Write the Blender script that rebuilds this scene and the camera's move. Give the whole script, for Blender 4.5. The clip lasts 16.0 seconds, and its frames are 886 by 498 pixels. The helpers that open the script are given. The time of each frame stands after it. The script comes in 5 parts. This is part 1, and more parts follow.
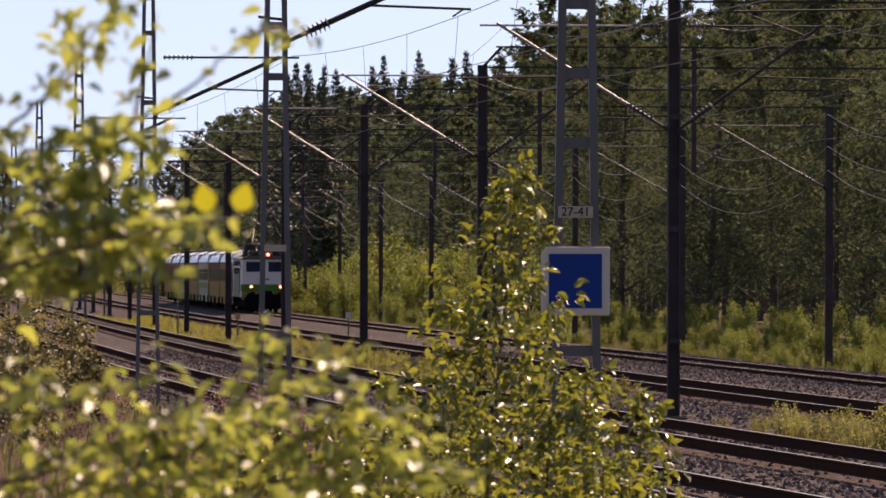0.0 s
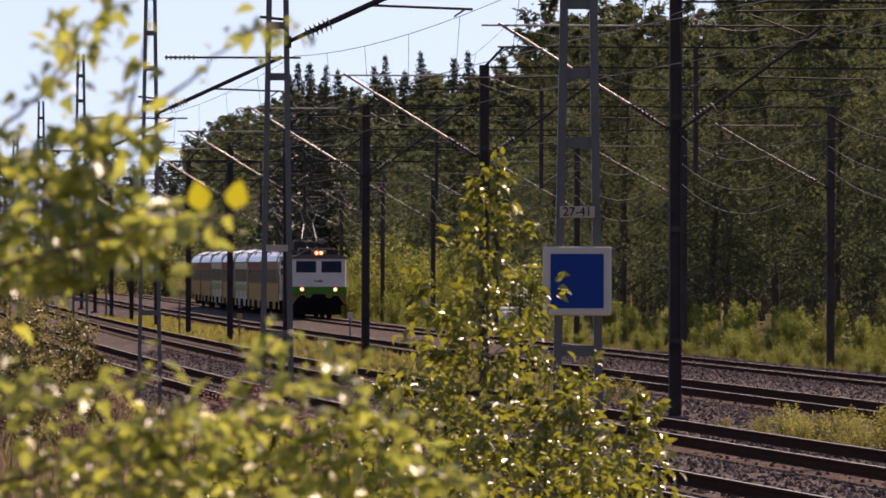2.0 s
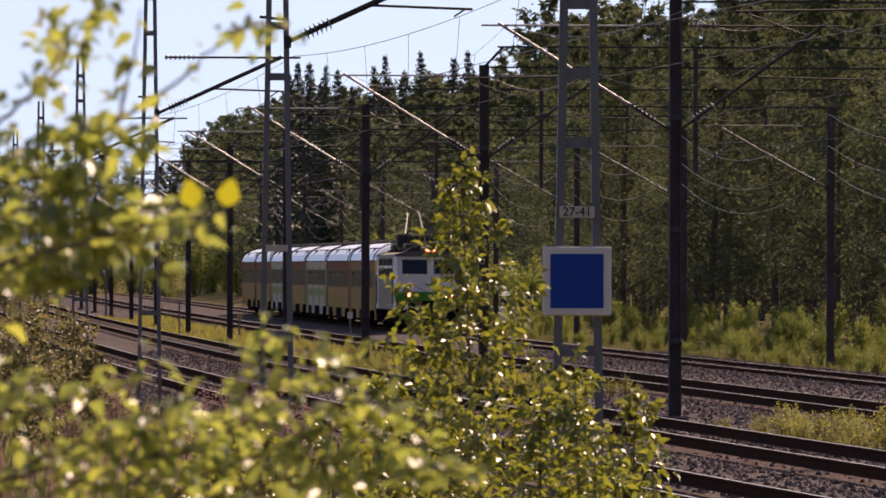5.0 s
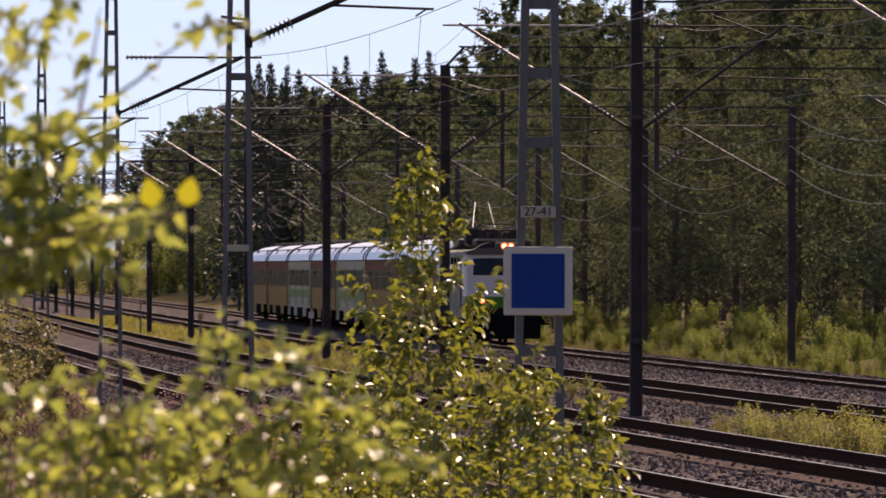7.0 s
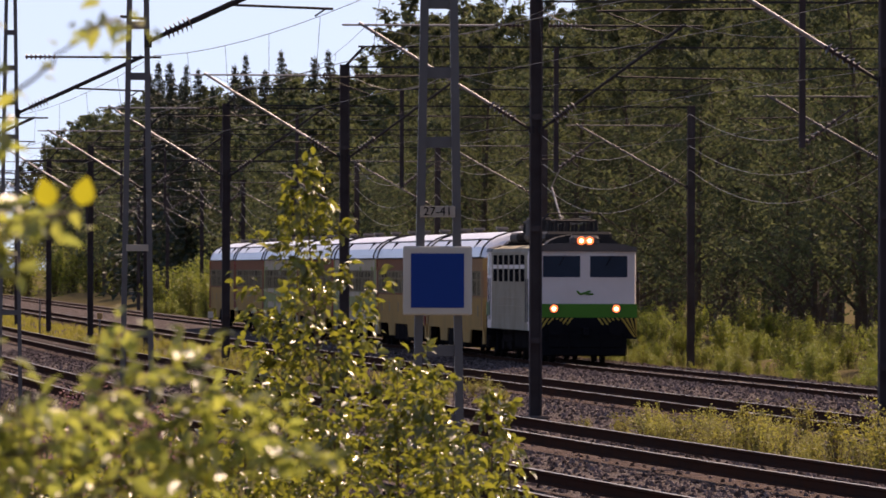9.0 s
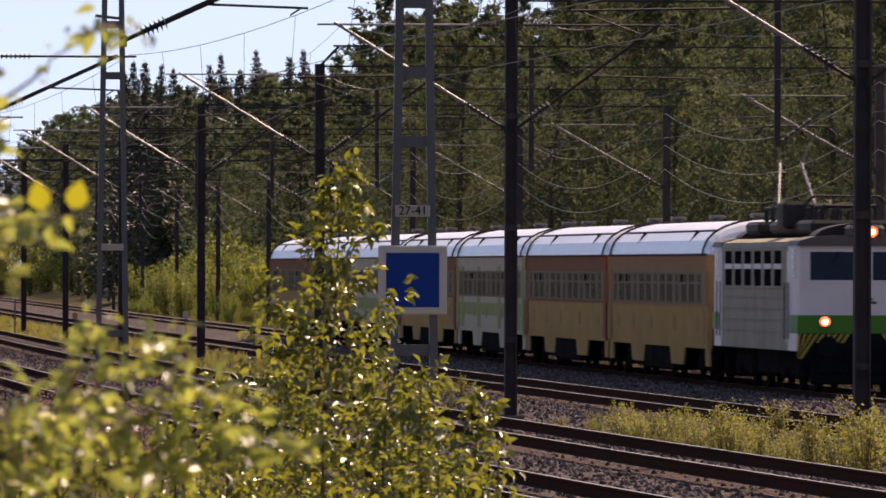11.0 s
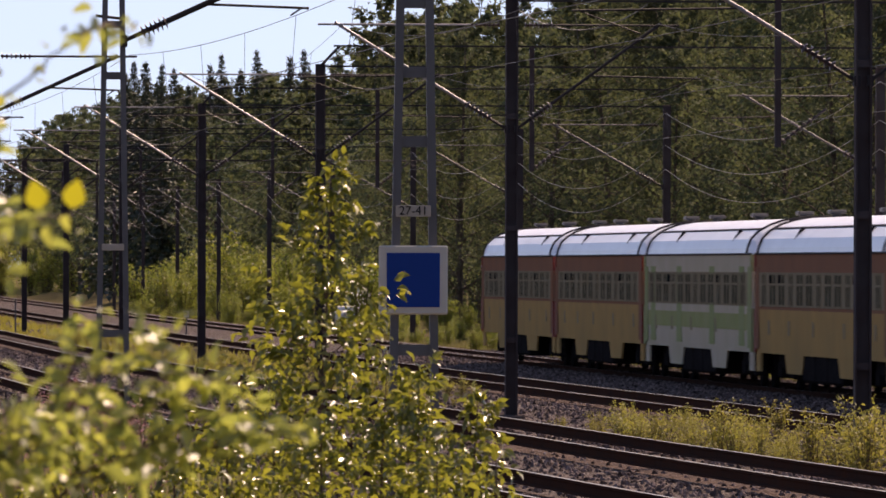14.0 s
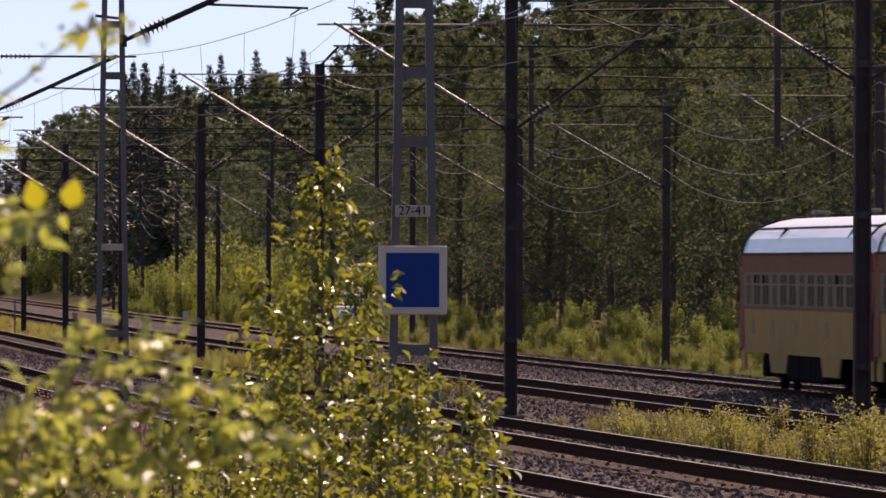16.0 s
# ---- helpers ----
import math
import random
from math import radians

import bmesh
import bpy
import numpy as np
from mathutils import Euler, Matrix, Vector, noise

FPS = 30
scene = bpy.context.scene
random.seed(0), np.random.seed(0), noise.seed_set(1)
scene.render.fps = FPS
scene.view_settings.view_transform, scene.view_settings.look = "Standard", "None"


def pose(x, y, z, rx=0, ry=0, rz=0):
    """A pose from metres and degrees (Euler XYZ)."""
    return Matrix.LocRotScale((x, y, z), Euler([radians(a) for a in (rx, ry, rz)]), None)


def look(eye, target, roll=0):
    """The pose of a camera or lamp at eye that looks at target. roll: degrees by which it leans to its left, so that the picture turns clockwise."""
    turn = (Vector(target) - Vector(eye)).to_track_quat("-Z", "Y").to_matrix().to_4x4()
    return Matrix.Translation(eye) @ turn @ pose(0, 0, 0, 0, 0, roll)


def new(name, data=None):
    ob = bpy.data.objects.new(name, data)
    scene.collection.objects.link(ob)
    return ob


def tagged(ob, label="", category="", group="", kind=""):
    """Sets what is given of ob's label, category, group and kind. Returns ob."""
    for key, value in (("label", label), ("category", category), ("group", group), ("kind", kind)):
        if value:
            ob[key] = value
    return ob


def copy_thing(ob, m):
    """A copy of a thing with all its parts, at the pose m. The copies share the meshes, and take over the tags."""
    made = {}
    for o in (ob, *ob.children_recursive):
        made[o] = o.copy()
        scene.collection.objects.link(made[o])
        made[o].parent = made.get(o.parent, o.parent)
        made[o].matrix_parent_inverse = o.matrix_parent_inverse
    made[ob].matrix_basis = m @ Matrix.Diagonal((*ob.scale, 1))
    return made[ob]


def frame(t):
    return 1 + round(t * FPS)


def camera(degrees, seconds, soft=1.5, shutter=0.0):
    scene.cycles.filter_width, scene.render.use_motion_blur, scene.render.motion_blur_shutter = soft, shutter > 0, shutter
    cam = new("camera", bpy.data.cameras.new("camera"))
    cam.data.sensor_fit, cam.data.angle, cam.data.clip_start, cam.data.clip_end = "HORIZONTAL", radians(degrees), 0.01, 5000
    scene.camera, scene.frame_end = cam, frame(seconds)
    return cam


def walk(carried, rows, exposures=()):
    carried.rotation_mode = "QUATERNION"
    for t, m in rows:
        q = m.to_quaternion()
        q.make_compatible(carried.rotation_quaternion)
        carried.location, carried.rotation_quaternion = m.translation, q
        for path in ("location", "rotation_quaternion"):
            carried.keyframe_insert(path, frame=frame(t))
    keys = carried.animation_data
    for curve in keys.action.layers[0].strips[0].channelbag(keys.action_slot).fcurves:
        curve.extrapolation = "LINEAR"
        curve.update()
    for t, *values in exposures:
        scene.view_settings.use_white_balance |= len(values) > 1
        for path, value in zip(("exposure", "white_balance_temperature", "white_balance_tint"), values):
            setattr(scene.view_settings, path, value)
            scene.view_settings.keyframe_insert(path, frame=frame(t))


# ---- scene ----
F_PX = 19000.0
CAM_Z = 2.65
cam = camera(2 * math.degrees(math.atan(784 / F_PX)), 16.0, soft=1.6, shutter=0.4)
cam.data.dof.use_dof = True
cam.data.dof.focus_distance = 125.0
cam.data.dof.aperture_fstop = 32.0
PITCH = 0.1025

# pan of the tripod head: seconds, angle to the right in units of 1/19000 rad, small tilt in the same unit
PAN = [(0.0, 3, 0), (0.5, 3, 0), (1.0, 2, 0), (1.5, 0, 0), (2.0, 0, 0), (3.0, 0, 0), (4.0, 0, 0), (4.6, 0, 0), (5.3, 1, 0),
       (6.0, 6, 0), (6.3, 12, 1), (6.5, 22, 1), (7.0, 69, 0), (7.5, 121, -1), (8.0, 162, 0), (8.5, 199, 0), (9.0, 247, 0),
       (9.5, 276, 0), (9.7, 282, 0), (10.2, 289, 0), (11.0, 291, -1), (12.0, 290, -1), (13.0, 289, -1), (14.0, 290, -1),
       (15.0, 291, -1), (16.0, 291, -1)]
walk(cam, [(t, pose(0, 0, CAM_Z, 90 + PITCH + math.degrees(dv / F_PX), -0.15, -math.degrees(du / F_PX))) for t, du, dv in PAN],
     [(0.0, 0.46, 7650, 29), (16.0, 0.46, 7650, 29)])

# ---- light ----
SUN_AZ, SUN_EL = radians(28), radians(46)      # azimuth from straight ahead towards the right
world = bpy.data.worlds.new("sky")
scene.world = world
world.use_nodes = True
wn = world.node_tree
sky = wn.nodes.new("ShaderNodeTexSky")
sky.sky_type = "NISHITA"
sky.sun_disc = False
sky.sun_elevation = SUN_EL
sky.sun_rotation = SUN_AZ
sky.air_density, sky.dust_density, sky.ozone_density = 1.0, 0.4, 2.5
tcw = wn.nodes.new("ShaderNodeTexCoord")
mpw = wn.nodes.new("ShaderNodeMapping")
mpw.inputs["Location"].default_value = (0, 0, 0.16)
wn.links.new(tcw.outputs["Generated"], mpw.inputs["Vector"])
wn.links.new(mpw.outputs[0], sky.inputs[0])
wn.links.new(sky.outputs[0], wn.nodes["Background"].inputs[0])
wn.nodes["Background"].inputs[1].default_value = 0.112
sun = new("sun", bpy.data.lights.new("sun", "SUN"))
sun.data.energy = 4.8
sun.data.angle = radians(0.5)
sun.data.color = (1.0, 0.88, 0.70)
sun.matrix_world = look((0, 0, 0), (-math.sin(SUN_AZ) * math.cos(SUN_EL), -math.cos(SUN_AZ) * math.cos(SUN_EL), -math.sin(SUN_EL)))

# ---- materials ----


def mat(name, color, rough=0.6, metal=0.0, var=0.25, scale=8.0, bump=0.0, bump_scale=60.0, var2=0.0, scale2=1.0,
        second=None, random_ob=0.0, island=0.0, spec=0.5, coord="Object"):
    m = bpy.data.materials.new(name)
    m.use_nodes = True
    nt = m.node_tree
    b = nt.nodes["Principled BSDF"]
    b.inputs["Roughness"].default_value = rough
    b.inputs["Metallic"].default_value = metal
    b.inputs["Specular IOR Level"].default_value = spec
    tc = nt.nodes.new("ShaderNodeTexCoord")
    n1 = nt.nodes.new("ShaderNodeTexNoise")
    n1.inputs["Scale"].default_value = scale
    n1.inputs["Detail"].default_value = 6
    nt.links.new(tc.outputs[coord], n1.inputs["Vector"])
    ramp = nt.nodes.new("ShaderNodeMix")
    ramp.data_type = "RGBA"
    lo = [v * (1 - var) for v in color]
    hi = [min(1, v * (1 + var)) for v in color]
    ramp.inputs[6].default_value = (*lo, 1)
    ramp.inputs[7].default_value = (*hi, 1)
    nt.links.new(n1.outputs[0], ramp.inputs[0])
    out = ramp.outputs[2]
    if second:
        n2 = nt.nodes.new("ShaderNodeTexNoise")
        n2.inputs["Scale"].default_value = scale2
        n2.inputs["Detail"].default_value = 5
        nt.links.new(tc.outputs[coord], n2.inputs["Vector"])
        mr = nt.nodes.new("ShaderNodeMapRange")
        mr.inputs[1].default_value, mr.inputs[2].default_value = 0.5 - 0.5 * (1 - var2) + 0.1, 0.72
        mr.inputs[3].default_value, mr.inputs[4].default_value = 0, 1
        nt.links.new(n2.outputs[0], mr.inputs[0])
        mx = nt.nodes.new("ShaderNodeMix")
        mx.data_type = "RGBA"
        nt.links.new(mr.outputs[0], mx.inputs[0])
        nt.links.new(out, mx.inputs[6])
        mx.inputs[7].default_value = (*second, 1)
        out = mx.outputs[2]
    if random_ob or island:
        hsv = nt.nodes.new("ShaderNodeHueSaturation")
        src = nt.nodes.new("ShaderNodeObjectInfo").outputs["Random"] if random_ob else nt.nodes.new("ShaderNodeNewGeometry").outputs["Random Per Island"]
        mr = nt.nodes.new("ShaderNodeMapRange")
        a = random_ob or island
        mr.inputs[3].default_value, mr.inputs[4].default_value = 1 - a, 1 + a
        nt.links.new(src, mr.inputs[0])
        nt.links.new(mr.outputs[0], hsv.inputs["Value"])
        nt.links.new(out, hsv.inputs["Color"])
        out = hsv.outputs[0]
    nt.links.new(out, b.inputs["Base Color"])
    if bump:
        n3 = nt.nodes.new("ShaderNodeTexNoise")
        n3.inputs["Scale"].default_value = bump_scale
        n3.inputs["Detail"].default_value = 4
        nt.links.new(tc.outputs[coord], n3.inputs["Vector"])
        bp = nt.nodes.new("ShaderNodeBump")
        bp.inputs["Strength"].default_value = bump
        bp.inputs["Distance"].default_value = 0.05
        nt.links.new(n3.outputs[0], bp.inputs["Height"])
        nt.links.new(bp.outputs[0], b.inputs["Normal"])
    return m


def stone_mat(name, colors, scale, bump=1.0):
    """Crushed stone: each stone its own shade, dark gaps between, dust over stretches of it."""
    m = bpy.data.materials.new(name)
    m.use_nodes = True
    nt = m.node_tree
    b = nt.nodes["Principled BSDF"]
    b.inputs["Roughness"].default_value = 0.95
    b.inputs["Specular IOR Level"].default_value = 0.05
    tc = nt.nodes.new("ShaderNodeTexCoord")
    vo = nt.nodes.new("ShaderNodeTexVoronoi")
    vo.inputs["Scale"].default_value = scale
    nt.links.new(tc.outputs["Object"], vo.inputs["Vector"])
    sep = nt.nodes.new("ShaderNodeSeparateColor")
    nt.links.new(vo.outputs["Color"], sep.inputs[0])
    cr = nt.nodes.new("ShaderNodeValToRGB")
    cr.color_ramp.elements[0].color = (*colors[0], 1)
    cr.color_ramp.elements[1].color = (*colors[2], 1)
    cr.color_ramp.elements.new(0.6).color = (*colors[1], 1)
    nt.links.new(sep.outputs[0], cr.inputs[0])
    no = nt.nodes.new("ShaderNodeTexNoise")
    no.inputs["Scale"].default_value = 0.35
    no.inputs["Detail"].default_value = 5
    nt.links.new(tc.outputs["Object"], no.inputs["Vector"])
    mx = nt.nodes.new("ShaderNodeMix")
    mx.data_type, mx.blend_type = "RGBA", "MULTIPLY"
    mx.inputs[0].default_value = 0.6
    nt.links.new(cr.outputs[0], mx.inputs[6])
    nt.links.new(no.outputs[0], mx.inputs[7])
    nt.links.new(mx.outputs[2], b.inputs["Base Color"])
    bp = nt.nodes.new("ShaderNodeBump")
    bp.invert = True
    bp.inputs["Strength"].default_value = bump
    bp.inputs["Distance"].default_value = 0.05
    nt.links.new(vo.outputs["Distance"], bp.inputs["Height"])
    nt.links.new(bp.outputs[0], b.inputs["Normal"])
    return m


def leaf_mat(name, dark, light, yellow, rough=0.38, trans=0.45, glow=(0.45, 0.5, 0.06), ob_var=0.0, gloss=0.4):
    """Leaves: glossy upper side, light passing through, hue varied leaf by leaf."""
    m = bpy.data.materials.new(name)
    m.use_nodes = True
    nt = m.node_tree
    b = nt.nodes["Principled BSDF"]
    geo = nt.nodes.new("ShaderNodeNewGeometry")
    cr = nt.nodes.new("ShaderNodeValToRGB")
    cr.color_ramp.elements[0].color = (*dark, 1)
    cr.color_ramp.elements[1].color = (*yellow, 1)
    cr.color_ramp.elements[1].position = 1.0
    e = cr.color_ramp.elements.new(0.62)
    e.color = (*light, 1)
    nt.links.new(geo.outputs["Random Per Island"], cr.inputs[0])
    col = cr.outputs[0]
    if ob_var:
        oi = nt.nodes.new("ShaderNodeObjectInfo")
        mr = nt.nodes.new("ShaderNodeMapRange")
        mr.inputs[3].default_value, mr.inputs[4].default_value = 1 - ob_var, 1 + ob_var
        nt.links.new(oi.outputs["Random"], mr.inputs[0])
        mh = nt.nodes.new("ShaderNodeMapRange")
        mh.inputs[3].default_value, mh.inputs[4].default_value = 0.475, 0.515
        nt.links.new(oi.outputs["Random"], mh.inputs[0])
        hsv = nt.nodes.new("ShaderNodeHueSaturation")
        nt.links.new(mr.outputs[0], hsv.inputs["Value"])
        nt.links.new(mh.outputs[0], hsv.inputs["Hue"])
        nt.links.new(col, hsv.inputs["Color"])
        col = hsv.outputs[0]
    nt.links.new(col, b.inputs["Base Color"])
    b.inputs["Roughness"].default_value = rough
    b.inputs["Specular IOR Level"].default_value = gloss
    tr = nt.nodes.new("ShaderNodeBsdfTranslucent")
    mixc = nt.nodes.new("ShaderNodeMix")
    mixc.data_type = "RGBA"
    mixc.inputs[0].default_value = 0.5
    nt.links.new(col, mixc.inputs[6])
    mixc.inputs[7].default_value = (*glow, 1)
    nt.links.new(mixc.outputs[2], tr.inputs[0])
    mx = nt.nodes.new("ShaderNodeMixShader")
    mx.inputs[0].default_value = trans
    nt.links.new(b.outputs[0], mx.inputs[1])
    nt.links.new(tr.outputs[0], mx.inputs[2])
    nt.links.new(mx.outputs[0], nt.nodes["Material Output"].inputs[0])
    return m


def glow_mat(name, color, strength):
    m = bpy.data.materials.new(name)
    m.use_nodes = True
    b = m.node_tree.nodes["Principled BSDF"]
    b.inputs["Base Color"].default_value = (*color, 1)
    b.inputs["Emission Color"].default_value = (*color, 1)
    b.inputs["Emission Strength"].default_value = strength
    return m


M = {
    "grass_ground": mat("grass_ground", (0.09, 0.09, 0.035), 0.95, var=0.5, scale=3.0, second=(0.13, 0.10, 0.06), scale2=0.4, bump=0.6, bump_scale=9, spec=0.0),
    "ballast": stone_mat("ballast", ((0.035, 0.026, 0.023), (0.12, 0.092, 0.085), (0.29, 0.24, 0.225)), 13.0),
    "stone": mat("stone", (0.145, 0.112, 0.103), 0.85, var=0.3, scale=30, island=0.75, spec=0.0),
    "rail": mat("rail", (0.046, 0.034, 0.030), 0.85, 0.0, var=0.35, scale=3, second=(0.075, 0.036, 0.024), scale2=0.8, spec=0.0),
    "rail_head": mat("rail_head", (0.14, 0.13, 0.12), 0.5, 0.0, var=0.3, scale=5, spec=0.3),
    "sleeper": mat("sleeper", (0.09, 0.075, 0.07), 0.9, var=0.3, scale=9, island=0.2, spec=0.0),
    "rust_steel": mat("rust_steel", (0.040, 0.026, 0.024), 0.85, 0.0, var=0.4, scale=2.5, second=(0.07, 0.06, 0.06), scale2=1.4, var2=0.3, spec=0.2),
    "dark_steel": mat("dark_steel", (0.025, 0.021, 0.021), 0.7, 0.1, var=0.4, scale=2.0, spec=0.3),
    "galv": mat("galv", (0.13, 0.13, 0.137), 0.55, 0.15, var=0.25, scale=6, second=(0.09, 0.085, 0.085), scale2=1.5, spec=0.3),
    # pale tone carries the sunlit look of left brackets and raised pantograph
    "tube": mat("tube", (0.26, 0.25, 0.25), 0.4, 0.5, var=0.2, scale=6),
    "wire": mat("wire", (0.06, 0.055, 0.055), 0.6, 0.1, var=0.2, scale=2),
    "insulator": mat("insulator", (0.035, 0.016, 0.014), 0.35, 0.0, var=0.2, scale=4),
    "blue": mat("blue", (0.002, 0.036, 0.20), 0.6, var=0.08, scale=4, spec=0.15),
    "sign_white": mat("sign_white", (0.56, 0.52, 0.46), 0.5, var=0.1, scale=6, second=(0.45, 0.41, 0.34), scale2=2.0),
    "plate": mat("plate", (0.36, 0.31, 0.25), 0.6, var=0.12, scale=12),
    "black": mat("black", (0.012, 0.012, 0.014), 0.55, var=0.3, scale=5, spec=0.0),
    "bogie": mat("bogie", (0.022, 0.02, 0.02), 0.8, var=0.5, scale=3, spec=0.0),
    "loco_white": mat("loco_white", (0.80, 0.73, 0.70), 0.45, var=0.06, scale=2.5, second=(0.66, 0.59, 0.54), scale2=0.8, spec=0.3),
    "loco_grey": mat("loco_grey", (0.46, 0.42, 0.34), 0.5, var=0.18, scale=2.5, second=(0.33, 0.30, 0.22), scale2=0.7, spec=0.0),
    "loco_green": mat("loco_green", (0.05, 0.20, 0.018), 0.5, var=0.12, scale=3, spec=0.2),
    "loco_roof": mat("loco_roof", (0.10, 0.083, 0.074), 0.6, 0.2, var=0.3, scale=3),
    "hazard": mat("hazard", (0.45, 0.30, 0.03), 0.55, var=0.2, scale=8),
    "glass": mat("glass", (0.018, 0.030, 0.052), 0.2, var=0.25, scale=2, spec=0.1),
    "brown": mat("brown", (0.34, 0.165, 0.095), 0.55, var=0.14, scale=1.5, second=(0.27, 0.15, 0.10), scale2=0.5, spec=0.0),
    "tan": mat("tan", (0.53, 0.33, 0.125), 0.55, var=0.14, scale=1.5, second=(0.40, 0.27, 0.12), scale2=0.6, spec=0.0),
    "coach_white": mat("coach_white", (0.60, 0.52, 0.41), 0.55, var=0.1, scale=1.5, second=(0.50, 0.45, 0.31), scale2=0.6, spec=0.0),
    "coach_green": mat("coach_green", (0.29, 0.345, 0.13), 0.55, var=0.15, scale=1.5, second=(0.37, 0.38, 0.19), scale2=0.7, spec=0.0),
    "pale_green": mat("pale_green", (0.27, 0.345, 0.14), 0.55, var=0.15, scale=2, second=(0.36, 0.38, 0.20), scale2=0.9, spec=0.0),
    "coach_roof": mat("coach_roof", (0.86, 0.86, 0.88), 0.28, 0.0, var=0.05, scale=1.2, second=(0.7, 0.7, 0.72), scale2=0.5),
    "coach_glass": mat("coach_glass", (0.075, 0.075, 0.05), 0.5, var=0.5, scale=1.6, spec=0.0),
    "rust_dust": stone_mat("rust_dust", ((0.045, 0.030, 0.026), (0.115, 0.078, 0.066), (0.22, 0.155, 0.135)), 13.0),
    "car_white": mat("car_white", (0.7, 0.7, 0.72), 0.3, var=0.04, scale=3),
    "mullion": mat("mullion", (0.31, 0.255, 0.165), 0.6, var=0.18, scale=3, spec=0.0),
    "sand": mat("sand", (0.42, 0.25, 0.135), 0.55, var=0.14, scale=1.5, second=(0.36, 0.23, 0.13), scale2=0.5, spec=0.0),
    "corner_red": mat("corner_red", (0.24, 0.045, 0.03), 0.6, var=0.2, scale=3, spec=0.1),
    "roof_gear": mat("roof_gear", (0.035, 0.031, 0.03), 0.7, 0.1, var=0.35, scale=4, spec=0.2),
    "feeder": mat("feeder", (0.17, 0.16, 0.15), 0.5, 0.3, var=0.2, scale=2),
    "bark_dark": mat("bark_dark", (0.075, 0.055, 0.042), 0.9, var=0.4, scale=12, bump=0.5),
    "twig": mat("twig", (0.11, 0.065, 0.04), 0.8, var=0.3, scale=20),
    "lamp_warm": glow_mat("lamp_warm", (1.0, 0.22, 0.07), 1.3),
    "lamp_core": glow_mat("lamp_core", (1.0, 0.66, 0.36), 3.4),
    "lamp_red": glow_mat("lamp_red", (1.0, 0.12, 0.03), 5.0),
    "fireweed": leaf_mat("fireweed", (0.14, 0.09, 0.065), (0.28, 0.155, 0.145), (0.44, 0.19, 0.30), 0.8, 0.32, (0.48, 0.27, 0.28)),
    "dry_grass": leaf_mat("dry_grass", (0.09, 0.09, 0.035), (0.17, 0.155, 0.06), (0.28, 0.24, 0.11), 0.7, 0.35, (0.34, 0.31, 0.11)),
    "weed": leaf_mat("weed", (0.06, 0.075, 0.022), (0.13, 0.135, 0.035), (0.24, 0.20, 0.06), 0.55, 0.45, (0.66, 0.60, 0.10), 0.4),
    "forest": leaf_mat("forest", (0.028, 0.046, 0.031), (0.061, 0.083, 0.046), (0.14, 0.142, 0.07), 0.7, 0.32, (0.25, 0.29, 0.11), 0.6, gloss=0.1),
    "spruce": leaf_mat("spruce", (0.020, 0.032, 0.019), (0.034, 0.048, 0.026), (0.05, 0.06, 0.028), 0.6, 0.15, (0.08, 0.10, 0.03), 0.25),
    "willow": leaf_mat("willow", (0.045, 0.072, 0.018), (0.115, 0.145, 0.03), (0.25, 0.23, 0.05), 0.5, 0.42, (0.48, 0.54, 0.08), 0.3, gloss=0.2),
    "yellow_leaf": leaf_mat("yellow_leaf", (0.42, 0.38, 0.02), (0.46, 0.42, 0.03), (0.50, 0.44, 0.04), 0.5, 0.5, (0.75, 0.68, 0.03)),
    "bank_shrub": leaf_mat("bank_shrub", (0.05, 0.055, 0.022), (0.12, 0.11, 0.045), (0.22, 0.17, 0.08), 0.5, 0.38, (0.45, 0.38, 0.12), 0.2),
    "birch_leaf": leaf_mat("birch_leaf", (0.016, 0.025, 0.007), (0.064, 0.082, 0.015), (0.26, 0.23, 0.035), 0.34, 0.37, (0.64, 0.65, 0.07), gloss=0.8),
    "near_leaf": leaf_mat("near_leaf", (0.022, 0.038, 0.012), (0.11, 0.145, 0.035), (0.48, 0.44, 0.07), 0.42, 0.46, (0.76, 0.82, 0.16), gloss=1.0),
}

# ---- mesh helpers ----


def part(name, bm, material, parent=None, label="", smooth=False):
    """Links a bmesh as one mesh object under a thing or a part."""
    me = bpy.data.meshes.new(name)
    bmesh.ops.recalc_face_normals(bm, faces=bm.faces)
    bm.to_mesh(me)
    bm.free()
    return part_mesh(name, me, material, parent, label, smooth)


def part_mesh(name, me, material, parent=None, label="", smooth=False):
    for mm in material if isinstance(material, (list, tuple)) else [material]:
        me.materials.append(M[mm])
    if smooth:
        me.polygons.foreach_set("use_smooth", [True] * len(me.polygons))
    ob = new(name, me)
    ob.parent = parent
    if label:
        tagged(ob, label)
    return ob


def thing(name, label, category, group="", kind="", m=None):
    ob = new(name)
    ob.empty_display_size = 0.2
    if m is not None:
        ob.matrix_world = m
    return tagged(ob, label, category, group, kind)


def box(bm, x0, x1, y0, y1, z0, z1, bevel=0.0, mi=0):
    r = bmesh.ops.create_cube(bm, size=1.0, matrix=Matrix.Translation(((x0 + x1) / 2, (y0 + y1) / 2, (z0 + z1) / 2)) @ Matrix.Diagonal((x1 - x0, y1 - y0, z1 - z0, 1)))
    vs = r["verts"]
    if bevel:
        es = list({e for v in vs for e in v.link_edges})
        bmesh.ops.bevel(bm, geom=es, offset=bevel, segments=1, affect="EDGES")
    elif mi:
        for f in {f for v in vs for f in v.link_faces}:
            f.material_index = mi
    return vs


